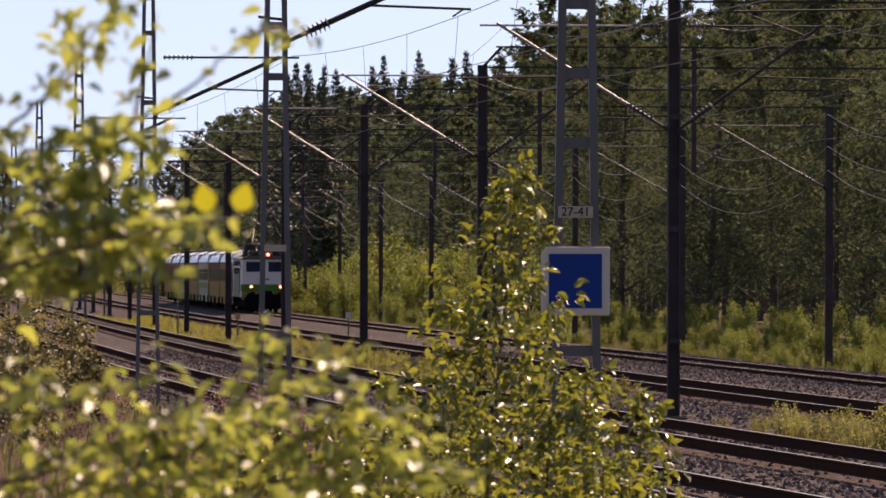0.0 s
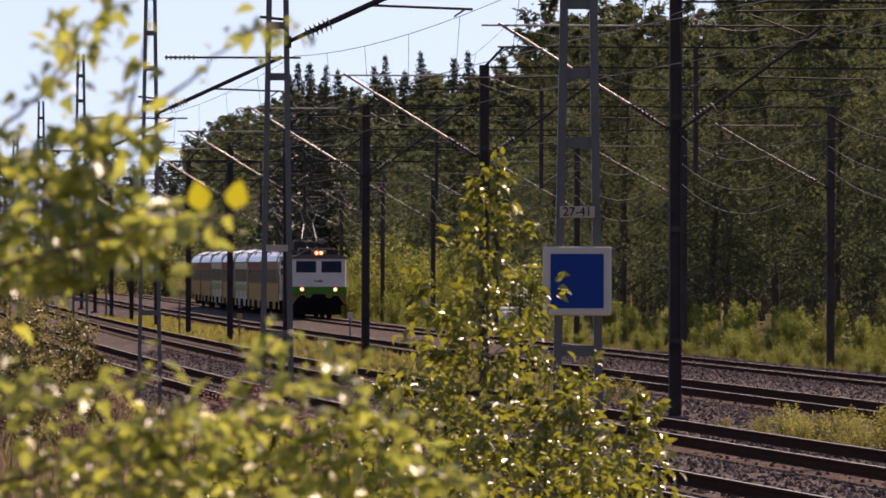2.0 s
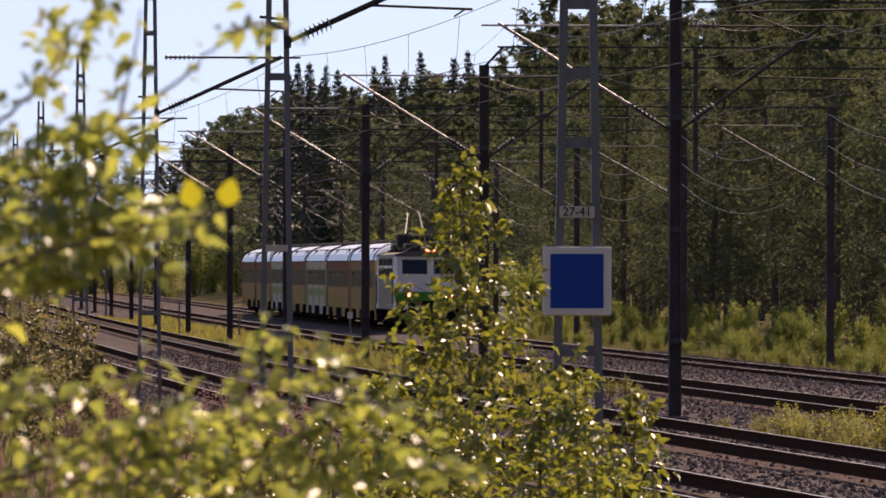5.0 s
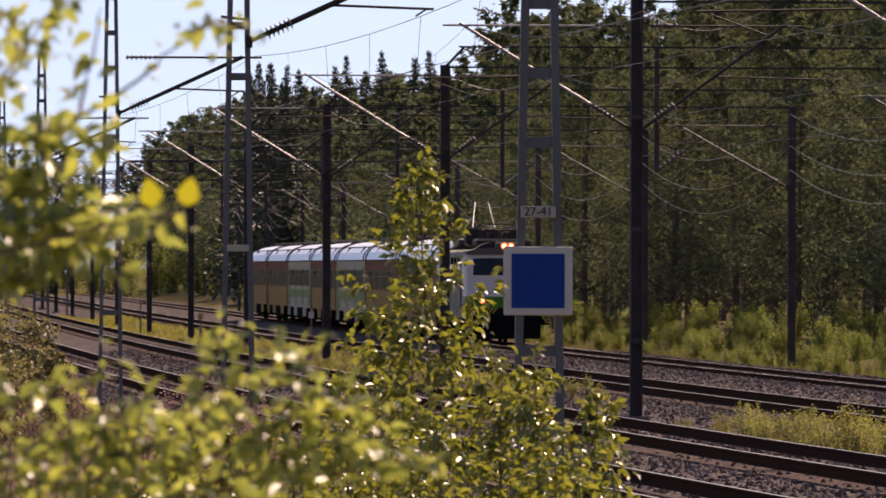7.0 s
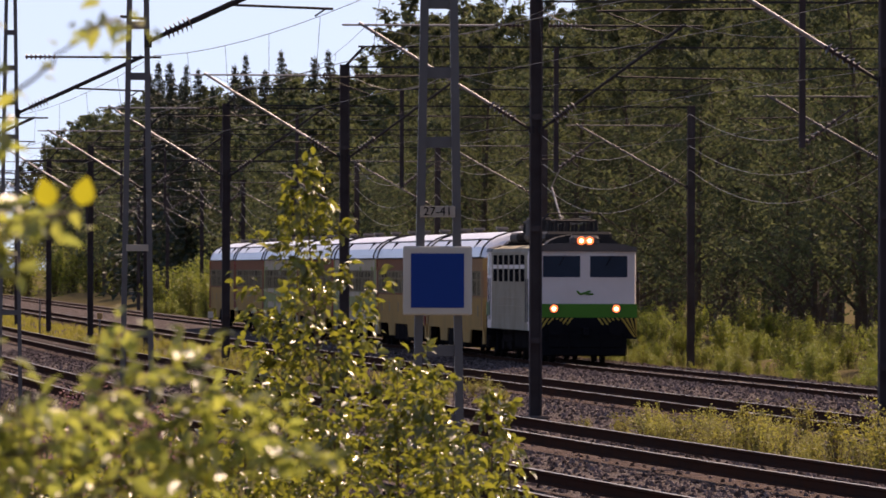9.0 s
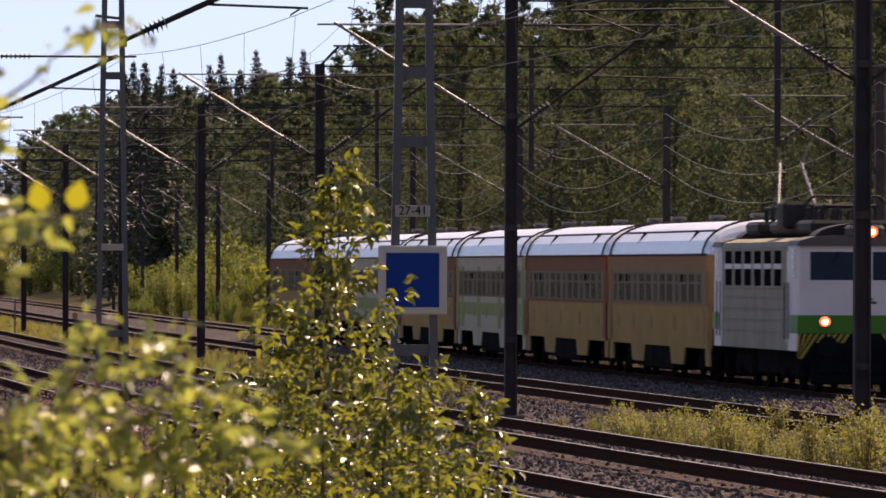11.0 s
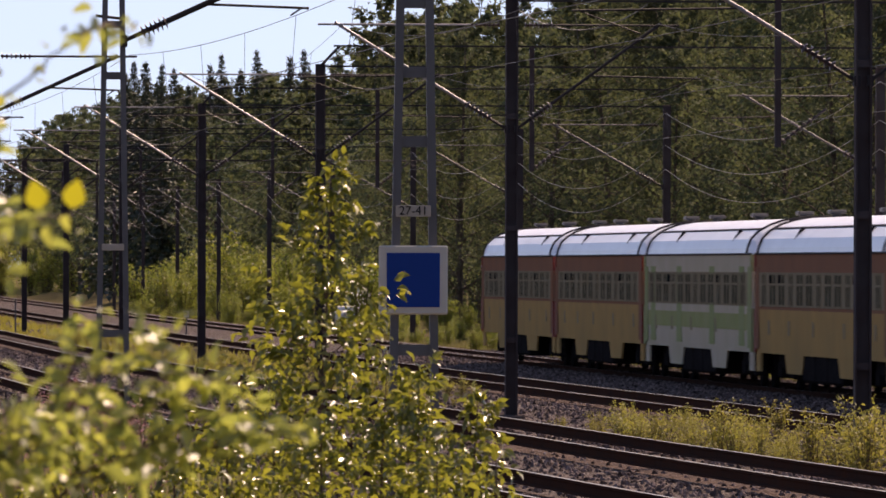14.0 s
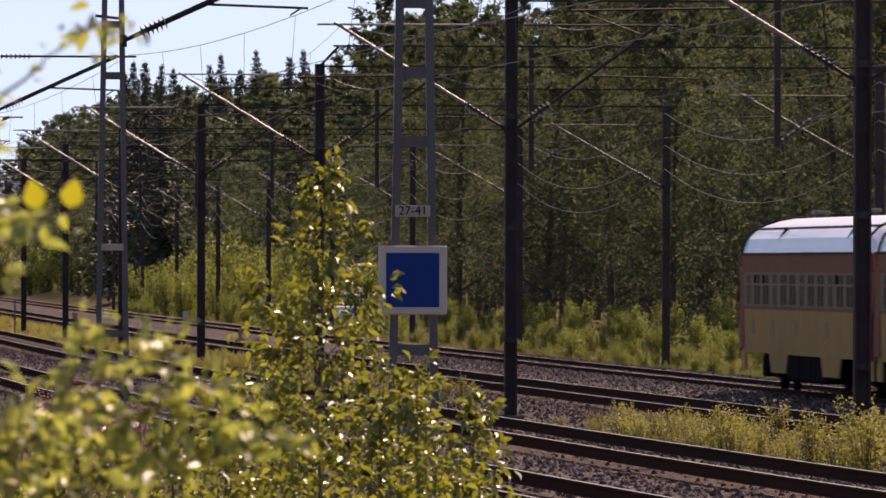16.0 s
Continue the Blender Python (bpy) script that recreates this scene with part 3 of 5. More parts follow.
def build_coach(scheme, m, n_vent=3):
    """A 26.4 m coach; local -y is the leading end."""
    label = {"brown": "old passenger coach, brown over tan, silver roof", "sand": "old sand-coloured passenger coach with silver roof", "cream": "old passenger coach, cream and green, silver roof"}[scheme]
    g = thing("passenger_coach", label, "railway coach", "coaches of the train", m=m)
    L, W = 25.9, 1.56
    h = L / 2
    sk, gut = 0.85, 3.14

    upper, lower = {"brown": ("brown", "tan"), "sand": ("sand", "tan"), "cream": ("coach_white", "coach_white")}[scheme]
    body = part("body", one_box(-W, W, -h, h, 1.75, gut), upper, g)
    # sides below the windows, slightly turned under
    bm = bmesh.new()
    loft(bm, [-h, h], lambda y: [(-W + 0.02, sk), (W - 0.02, sk), (W + 0.004, 1.78), (W + 0.004, 1.86), (-W - 0.004, 1.86), (-W - 0.004, 1.78)])
    part("lower_body", bm, lower, g)
    if scheme == "cream":
        for s in (-1, 1):
            x0 = s * (W + 0.006)
            for a, b in ((-h + 0.4, -4.4), (-4.2, 4.0), (4.2, h - 0.4)):
                part("stripe", one_box(min(x0, x0 - s * 0.05), max(x0, x0 - s * 0.05), a, b, 1.36, 1.74), "coach_green", g)
            for yy in (-h + 2.4, -h + 9.2, h - 8.8, h - 2.2):
                x1 = s * (W + 0.010)
                part("door_panel", one_box(min(x1, x1 - s * 0.06), max(x1, x1 - s * 0.06), yy - 0.55, yy + 0.55, 0.98, 2.86), "pale_green", g)
    # roof
    bm = bmesh.new()
    arc = [(-W - 0.03, gut)] + [(-(W + 0.02) * math.cos(a), gut + 0.86 * math.sin(a) ** 0.85) for a in np.linspace(0.12, math.pi - 0.12, 13)] + [(W + 0.03, gut)]

    def sec(y):
        e = max(0.0, abs(y) - (h - 0.75)) / 0.75
        return [(x * (1 - 0.04 * e), gut + (z - gut) * (1 - 0.72 * e * e) + 0.002) for x, z in arc]
    loft(bm, [-h, -h + 0.12, -h + 0.3, -h + 0.5, -h + 0.75, 0, h - 0.75, h - 0.5, h - 0.3, h - 0.12, h], sec)
    roof = part("roof", bm, "coach_roof", g)
    # roof seams and hoops
    bm = bmesh.new()
    for y in (-h + 0.9, h - 0.9):
        pts = [Vector((x * 1.003, y, z + 0.012)) for x, z in arc]
        for a, b in zip(pts, pts[1:]):
            rod(bm, a, b, 0.04, None, 4)
    for s in (-1, 1):
        rod(bm, (s * 1.22, -h + 0.8, gut + 0.60), (s * 1.22, h - 0.8, gut + 0.60), 0.022, None, 4)
        rod(bm, (s * 1.585, -h + 0.1, gut + 0.01), (s * 1.585, h - 0.1, gut + 0.01), 0.025, None, 4)
    part("seam", bm, "dark_steel", roof)
    for s in (-1, 1):
        for y in (-h + 5.0, h - 7.5):
            x, z = s * 1.37, gut + 0.44
            part("roof_hatch", one_rod((x + s * 0.10, y, z - 0.14), (x - s * 0.08, y, z + 0.14), 0.05, None, 4), "black", roof)
    for k in range(n_vent):
        y = -h + 3.0 + k * (L - 6) / (n_vent - 1)
        bm = bmesh.new()
        box(bm, -0.19, 0.19, y - 0.3, y + 0.3, gut + 0.93, gut + 1.03, 0.03)
        rod(bm, (0, y, gut + 0.8), (0, y, gut + 0.95), 0.12, None, 10)
        part("roof_vent", bm, "galv", roof)
    # windows
    ys = np.linspace(-h + 2.0, h - 2.0, 13)
    for s in (-1, 1):
        x = s * (W - 0.012)
        part("window_band", one_box(min(x, x + s * 0.022), max(x, x + s * 0.022), -h + 0.9, h - 0.9, 1.93, 2.72), "mullion", body)
        for j, y in enumerate(ys):
            w = 0.62 if j % 3 else 0.4
            xa = s * (W + 0.002)
            pane = part("window", one_box(min(xa, xa + s * 0.012), max(xa, xa + s * 0.012), y - w, y + w, 1.98, 2.66), "coach_glass", body)
            bm = bmesh.new()
            xb = s * (W + 0.010)
            for yy in (y - w - 0.03, y, y + w + 0.03):
                box(bm, min(xb, xb + s * 0.02), max(xb, xb + s * 0.01), yy - 0.05, yy + 0.05, 1.93, 2.71)
            box(bm, min(xb, xb + s * 0.02), max(xb, xb + s * 0.01), y - w, y + w, 2.42, 2.47)
            part("window_frame", bm, "mullion", pane)
        for y in (-h + 6.3, h - 5.2, h - 3.4) if scheme != "cream" else (-h + 7.8, h - 6.4):
            xa = s * (W + 0.012)
            part("open_quarterlight", one_box(min(xa, xa + s * 0.02), max(xa, xa + s * 0.02), y - 0.2, y + 0.2, 2.47, 2.66), "black", body, "dark open upper part of a window")
        for y in (-h + 0.55, h - 0.55):
            xa = s * (W + 0.006)
            part("door", one_box(min(xa, xa + s * 0.02), max(xa, xa + s * 0.02), y - 0.36, y + 0.36, 0.95, 2.85), upper if scheme != "cream" else "pale_green", body)
        for y in (-h + 2.6, -h + 8.3, 1.2, h - 7.0, h - 2.9):
            xa = s * (W - 0.012)
            part("side_hatch", one_box(min(xa, xa + s * 0.02), max(xa, xa + s * 0.02), y - 0.16, y + 0.16, 1.28, 1.62), "mullion", g)
        for e in (-1, 1):
            ya, yb = sorted((e * (h - 0.30), e * (h + 0.01)))
            for za, zb in ((0.86, 1.87), (2.74, 3.13)):
                xa, xb = sorted((s * (W - 0.1), s * (W + 0.03)))
                part("corner_post", one_box(xa, xb, ya, yb, za, zb), {"brown": "corner_red", "sand": "tan", "cream": "pale_green"}[scheme], g)
    # gangways at both ends
    for e in (-1, 1):
        bm = bmesh.new()
        box(bm, -0.75, 0.75, min(e * h, e * (h + 0.25)), max(e * h, e * (h + 0.25)), 1.0, 3.1, 0.05)
        part("gangway", bm, "black", g)
        for s in (-0.9, 0.9):
            bm = bmesh.new()
            rod(bm, (s, e * h, 1.05), (s, e * (h + 0.2), 1.05), 0.08, None, 8)
            rod(bm, (s, e * (h + 0.18), 1.05), (s, e * (h + 0.24), 1.05), 0.22, None, 12)
            part("buffer", bm, "bogie", g)
    # skirts between the bogies and the equipment
    for s in (-1, 1):
        for a, b in ((-h + 5.9, -h + 9.7), (h - 9.7, h - 5.9), (-h + 0.05, -h + 0.9), (h - 0.9, h - 0.05)):
            bm = bmesh.new()
            q = [(a, sk + 0.004), (b, sk + 0.004), (b - 0.45 if b - a > 1 else b, 0.42), (a + 0.45 if b - a > 1 else a, 0.42)]
            x0, x1 = s * (W - 0.03), s * (W - 0.08)
            f1 = [bm.verts.new((x0, yy, zz)) for yy, zz in q]
            f2 = [bm.verts.new((x1, yy, zz)) for yy, zz in q]
            bm.faces.new(f1)
            bm.faces.new(f2)
            for j in range(4):
                bm.faces.new((f1[j], f1[(j + 1) % 4], f2[(j + 1) % 4], f2[j]))
            part("skirt", bm, lower, g)
    # underframe boxes
    bm = bmesh.new()
    box(bm, -1.3, 1.3, -h + 0.3, h - 0.3, 0.84, 1.0)
    for y0, y1 in ((-3.6, -1.3), (-0.9, 1.1), (1.5, 3.7)):
        box(bm, -1.5, 1.5, y0, y1, 0.25, 0.95, 0.06)
    part("underframe", bm, "bogie", g)
    for y in (-h + 3.6, h - 3.6):
        bogie(g, y)
    return g


def build_loco(m):
    """Boxy electric locomotive; local -y is the leading end."""
    g = thing("locomotive", "white and green electric locomotive with lit headlamps and raised pantograph", "locomotive", m=m)
    L, W = 18.2, 1.55
    h = L / 2
    z0, zc = 0.95, 3.42

    def sec(y):
        e = max(0.0, abs(y) - (h - 0.35)) / 0.35
        w = W - 0.06 * e
        return [(-w, z0), (w, z0), (w, zc - 0.12), (w - 0.06, zc), (w - 0.4, zc + 0.09), (0, zc + 0.13), (-w + 0.4, zc + 0.09), (-w + 0.06, zc), (-w, zc - 0.12)]
    bm = bmesh.new()
    loft(bm, [-h + 1.9, h - 1.9], lambda y: sec(0))
    body = part("body", bm, "loco_grey", g)
    for e in (-1, 1):
        bm = bmesh.new()
        ys = [h - 1.9, h - 0.35, h - 0.1, h]
        loft(bm, [e * y for y in ys], sec)
        cab = part("cab", bm, "loco_white", g)
        y0 = e * h
        yf = e * (h + 0.012)
        bm = bmesh.new()
        loft(bm, [e * (h - 1.95), e * (h - 0.2), e * (h + 0.10)], lambda y: [(-W - 0.012, zc - 0.1), (W + 0.012, zc - 0.1), (W - 0.03, zc + 0.02), (W - 0.4, zc + 0.12), (0, zc + 0.17), (-W + 0.4, zc + 0.12), (-W + 0.03, zc + 0.02)])
        part("cab_roof", bm, "loco_roof", cab)
        for s in (-1, 1):
            xm = s * 0.705
            bm = bmesh.new()
            box(bm, xm - 0.56, xm + 0.56, min(y0, yf), max(y0, yf), 2.55, 3.19)
            win = part("windscreen", bm, "glass", cab)
            bm = bmesh.new()
            for a, b, c, dd in ((xm - 0.62, xm + 0.62, 3.19, 3.25), (xm - 0.62, xm + 0.62, 2.49, 2.55), (xm - 0.62, xm - 0.56, 2.55, 3.19), (xm + 0.56, xm + 0.62, 2.55, 3.19)):
                box(bm, a, b, min(y0, yf + e * 0.01), max(y0, yf + e * 0.01), c, dd)
            part("window_frame", bm, "loco_white", win)
            part("wiper", one_rod((xm + 0.1, yf + e * 0.03, 3.21), (xm - 0.08, yf + e * 0.03, 2.9), 0.012), "black", win)
            # headlamp with housing
            hx = s * 0.93
            bm = bmesh.new()
            rod(bm, (hx, y0, 1.62), (hx, y0 + e * 0.06, 1.62), 0.15, None, 16)
            lamp = part("headlamp", bm, "loco_roof", cab)
            if e < 0:
                part("lens", one_rod((hx, y0 + e * 0.06, 1.62), (hx, y0 + e * 0.07, 1.62), 0.115, None, 16), "lamp_warm", lamp)
                part("bulb", one_rod((hx, y0 + e * 0.07, 1.61), (hx, y0 + e * 0.08, 1.61), 0.065, None, 12), "lamp_core", lamp)
            # green band
        part("green_band", one_box(-W - 0.006, W + 0.006, min(y0 - e * 1.6, y0 + e * 0.008), max(y0 - e * 1.6, y0 + e * 0.008), 1.35, 1.76), "loco_green", cab)
        # warning chevrons
        bm = bmesh.new()
        box(bm, -W, W, min(y0, y0 + e * 0.02), max(y0, y0 + e * 0.02), 0.72, 1.35)
        ap = part("apron", bm, "black", cab)
        for s in (-1, 1):
            for k in range(9):
                xa = s * (0.36 + k * 0.14)
                bm = bmesh.new()
                ya, yb = y0 + e * 0.021, y0 + e * 0.027
                zl = 1.14 if k < 5 else 0.78
                ln = 0.7 * (1.34 - zl)
                q = [(xa, 1.34), (xa + s * 0.07, 1.34), (xa + s * (0.07 + ln), zl), (xa + s * ln, zl)]
                q = [(max(-W, min(W, a)), b) for a, b in q]
                fr = [bm.verts.new((a, ya, b)) for a, b in q]
                bk = [bm.verts.new((a, yb, b)) for a, b in q]
                bm.faces.new(fr)
                bm.faces.new(bk)
                for j in range(4):
                    bm.faces.new((fr[j], fr[(j + 1) % 4], bk[(j + 1) % 4], bk[j]))
                part("stripe", bm, "hazard", ap)
        # company mark as plain strokes
        bm = bmesh.new()
        ym0, ym1 = y0, y0 + e * 0.014
        for a, b in (((-0.24, 2.14), (-0.14, 2.04)), ((-0.14, 2.04), (0.16, 2.14)), ((0.02, 2.05), (0.24, 2.05))):
            rod(bm, (a[0], ym1, a[1]), (b[0], ym1, b[1]), 0.03, None, 4)
        part("mark", bm, "loco_green", cab)
        # roof lamp
        bm = bmesh.new()
        box(bm, -0.42, 0.42, min(y0 - e * 0.75, y0 + e * 0.13), max(y0 - e * 0.75, y0 + e * 0.13), zc + 0.06, zc + 0.38, 0.08)
        rl = part("roof_lamp", bm, "loco_roof", cab)
        bm = bmesh.new()
        dome = [(-1.1 * math.cos(a), zc + 0.06 + 0.36 * math.sin(a)) for a in np.linspace(0, math.pi, 13)]
        loft(bm, [y0 - e * 2.0, y0 - e * 0.72], lambda y: dome)
        part("roof_dome", bm, "roof_gear", cab)
        if e < 0:
            for s in (-0.125, 0.125):
                part("lens", one_rod((s, y0 + e * 0.13, zc + 0.22), (s, y0 + e * 0.145, zc + 0.22), 0.125, None, 14), "lamp_warm", rl)
                part("bulb", one_rod((s, y0 + e * 0.145, zc + 0.22), (s, y0 + e * 0.155, zc + 0.22), 0.065, None, 12), "lamp_core", rl)
        # buffer beam, buffers, coupling, plough
        bm = bmesh.new()
        box(bm, -1.1, 1.1, min(y0 - e * 0.1, y0 + e * 0.1), max(y0 - e * 0.1, y0 + e * 0.1), 0.45, 0.9, 0.03)
        box(bm, -1.25, 1.25, min(y0 - e * 0.3, y0 + e * 0.05), max(y0 - e * 0.3, y0 + e * 0.05), 0.2, 0.85, 0.05)
        box(bm, -0.1, 0.1, min(y0, y0 + e * 0.4), max(y0, y0 + e * 0.4), 0.8, 1.05, 0.03)
        for s in (-0.9, 0.9):
            rod(bm, (s, y0, 1.05), (s, y0 + e * 0.42, 1.05), 0.1, None, 8)
            rod(bm, (s, y0 + e * 0.38, 1.05), (s, y0 + e * 0.46, 1.05), 0.24, None, 14)
            rod(bm, (s * 0.5, y0 + e * 0.1, 0.95), (s * 0.55, y0 + e * 0.2, 0.4), 0.03)
        part("buffer_beam", bm, "black", cab)
        # cab side windows and doors
        for s in (-1, 1):
            xa, xb = s * (W - 0.02), s * (W + 0.006)
            ya, yb = sorted((e * (h - 0.5), e * (h - 1.25)))
            part("side_window", one_box(min(xa, xb), max(xa, xb), ya, yb, 2.6, 3.25), "glass", cab)
            ya, yb = sorted((e * (h - 1.45), e * (h - 2.1)))
            part("cab_door", one_box(min(xa, xb), max(xa, xb), ya, yb, 1.15, 3.2), "loco_white", cab)
            bm = bmesh.new()
            for yy in (ya - 0.05, yb + 0.05):
                rod(bm, (xb + s * 0.05, yy, 1.2), (xb + s * 0.05, yy, 2.5), 0.02)
            part("handrail", bm, "galv", cab)
    # side grilles, ribs, hatches
    for s in (-1, 1):
        xa, xb = s * (W - 0.02), s * (W + 0.008)
        for y in np.linspace(-h + 4.0, h - 3.6, 6):
            gr = part("grille", one_box(min(xa, xb), max(xa, xb), y - 0.72, y + 0.72, 2.40, 3.22), "black", body)
            x1, x2 = s * (W + 0.006), s * (W + 0.014)
            part("slat", one_box(min(x1, x2), max(x1, x2), y - 0.8, y + 0.8, 2.80, 2.92), "loco_white", gr)
        bm = bmesh.new()
        for z in (1.36, 1.62, 1.88, 2.14, 2.36):
            x1, x2 = s * (W - 0.01), s * (W + 0.022)
            box(bm, min(x1, x2), max(x1, x2), -h + 2.3, h - 2.3, z, z + 0.05)
        part("rib", bm, "loco_grey", body)
    # roof gear
    bm = bmesh.new()
    box(bm, -1.0, 1.0, -h + 2.2, -h + 5.0, zc + 0.2, zc + 0.5, 0.08)
    box(bm, -0.9, 0.9, -3.2, 2.6, zc + 0.2, zc + 0.5, 0.1)
    for y in (-4.2, -3.4, -2.0, -0.8, 0.8, 2.2):
        for s in (-0.7, -0.1, 0.55):
            rod(bm, (s, y, zc + 0.4), (s + 0.04, y, zc + 0.72 + 0.2 * ((y * 7 + s * 3) % 1)), 0.07, 0.04, 8)
    for s in (-0.62, 0.2, 0.6):
        rod(bm, (s, -4.6, zc + 0.8), (s, 3.0, zc + 0.74), 0.025)
    rod(bm, (-0.8, -2.0, zc + 0.85), (0.8, -2.0, zc + 0.9), 0.03)
    box(bm, -1.15, -0.45, -2.6, -1.2, zc + 0.3, zc + 0.95, 0.08)
    box(bm, -1.0, 1.0, h - 5.0, h - 2.2, zc + 0.2, zc + 0.5, 0.08)
    part("roof_equipment", bm, "roof_gear", g)
    for e, up in ((-1, False), (1, True)):
        yb = e * (h - 3.9)
        bm = bmesh.new()
        for s in (-0.6, 0.6):
            for q in (-0.7, 0.7):
                rod(bm, (s, yb + q, zc + 0.45), (s, yb + q, zc + 0.8), 0.07, 0.05, 8)
            rod(bm, (s, yb - 0.9, zc + 0.82), (s, yb + 0.9, zc + 0.82), 0.04)
        for q in (-0.7, 0.7):
            rod(bm, (-0.6, yb + q, zc + 0.82), (0.6, yb + q, zc + 0.82), 0.035)
        pan = part("pantograph", bm, "roof_gear", g)
        bm = bmesh.new()
        top = CONTACT_Z + 0.05 if up else zc + 1.05
        knee = (zc + 0.85 + top) / 2 + (0.12 if up else 0)
        ky = yb + 0.95
        for s in (-1, 1):
            rod(bm, (s * 0.45, yb - 0.5, zc + 0.85), (s * 0.25, ky, knee), 0.03)
            rod(bm, (s * 0.25, ky, knee), (s * 0.5, yb - 0.2, top - 0.1), 0.022)
        # raised arm gets the pale colour so that it looks sunlit
        part("arm", bm, "tube" if up else "roof_gear", pan)
        bm = bmesh.new()
        for dy in (-0.25, 0.1):
            rod(bm, (-0.75, yb + dy, top), (0.75, yb + dy, top), 0.022)
            for s in (-1, 1):
                rod(bm, (s * 0.75, yb + dy, top), (s * 0.98, yb + dy, top - 0.22), 0.02)
        part("collector_head", bm, "dark_steel", pan)
    bm = bmesh.new()
    box(bm, -1.2, 1.2, -2.2, 2.2, 0.35, 0.98, 0.06)
    box(bm, -1.3, 1.3, -h + 0.4, h - 0.4, 0.9, 1.0)
    part("underframe", bm, "bogie", g)
    for y in (-h + 4.2, h - 4.2):
        bogie(g, y, 1.45)
    return g


def place_on_track(d):
    return Matrix.Translation(on_line(d, TRAIN_O, TRAIN_Z)) @ pose(0, 0, 0, 0, 0, heading(d))


def train_front(t):
    """Distance ahead of the leading buffer at t seconds."""
    return 557.7 - 40.25 * (t - 3) + 0.091 * (t - 3) ** 2


LOCO = build_loco(place_on_track(train_front(0) + 9.2))
SCHEMES = ["sand", "brown", "cream", "brown", "cream", "brown", "brown"]
COACHES = []
first = {}
for i, sc in enumerate(SCHEMES):
    m = place_on_track(train_front(0) + 19.0 + 13.2 + 26.42 * i)
    if sc in first:
        c = copy_thing(first[sc], m)
    else:
        c = first[sc] = build_coach(sc, m)
    COACHES.append(c)

# ---- plants ----
LEAF4 = np.array([[0, 0, 0], [0.27, 0.45, 0.1], [0, 1, -0.05], [-0.27, 0.45, 0.1]])
LEAF3 = np.array([[-0.3, 0.1, 0.04], [0.34, 0.3, 0.06], [-0.04, 1, -0.05]])
LEAF8 = np.array([[0, 0, 0], [0.19, 0.16, 0.11], [0.27, 0.40, 0.17], [0.15, 0.76, 0.03], [0, 1, -0.20], [-0.15, 0.76, 0.03], [-0.27, 0.40, 0.17], [-0.19, 0.16, 0.11]])


def leaves_mesh(name, pos, size, rng, shape=LEAF4, droop=0.3, out=None):
    """Leaves of the given shape at pos, each turned at random and hanging a little."""
    n, k = len(pos), len(shape)
    a = rng.uniform(0, 2 * math.pi, n)
    if out is not None:
        a = np.arctan2(-out[:, 0], out[:, 1]) + rng.normal(0, 0.8, n)
    tilt = rng.normal(-droop, 0.6, n)
    rollv = rng.normal(0, 0.7, n)
    sz = size * rng.uniform(0.6, 1.3, n)
    p = shape[None] * sz[:, None, None]
    c, s = np.cos(rollv)[:, None], np.sin(rollv)[:, None]
    x, y, z = p[..., 0] * c + p[..., 2] * s, p[..., 1], -p[..., 0] * s + p[..., 2] * c
    c, s = np.cos(tilt)[:, None], np.sin(tilt)[:, None]
    y, z = y * c - z * s, y * s + z * c
    c, s = np.cos(a)[:, None], np.sin(a)[:, None]
    x, y = x * c - y * s, x * s + y * c
    v = np.stack([x, y, z], -1) + pos[:, None]
    f = np.arange(n * k).reshape(n, k)
    if k == 8:
        b = (np.arange(n) * 8)[:, None]
        f = np.concatenate([b + np.array([[0, 1, 2, 3]]), b + np.array([[0, 3, 4, 5]]), b + np.array([[0, 5, 6, 7]])])
    return pydata(name, v.reshape(-1, 3), f)


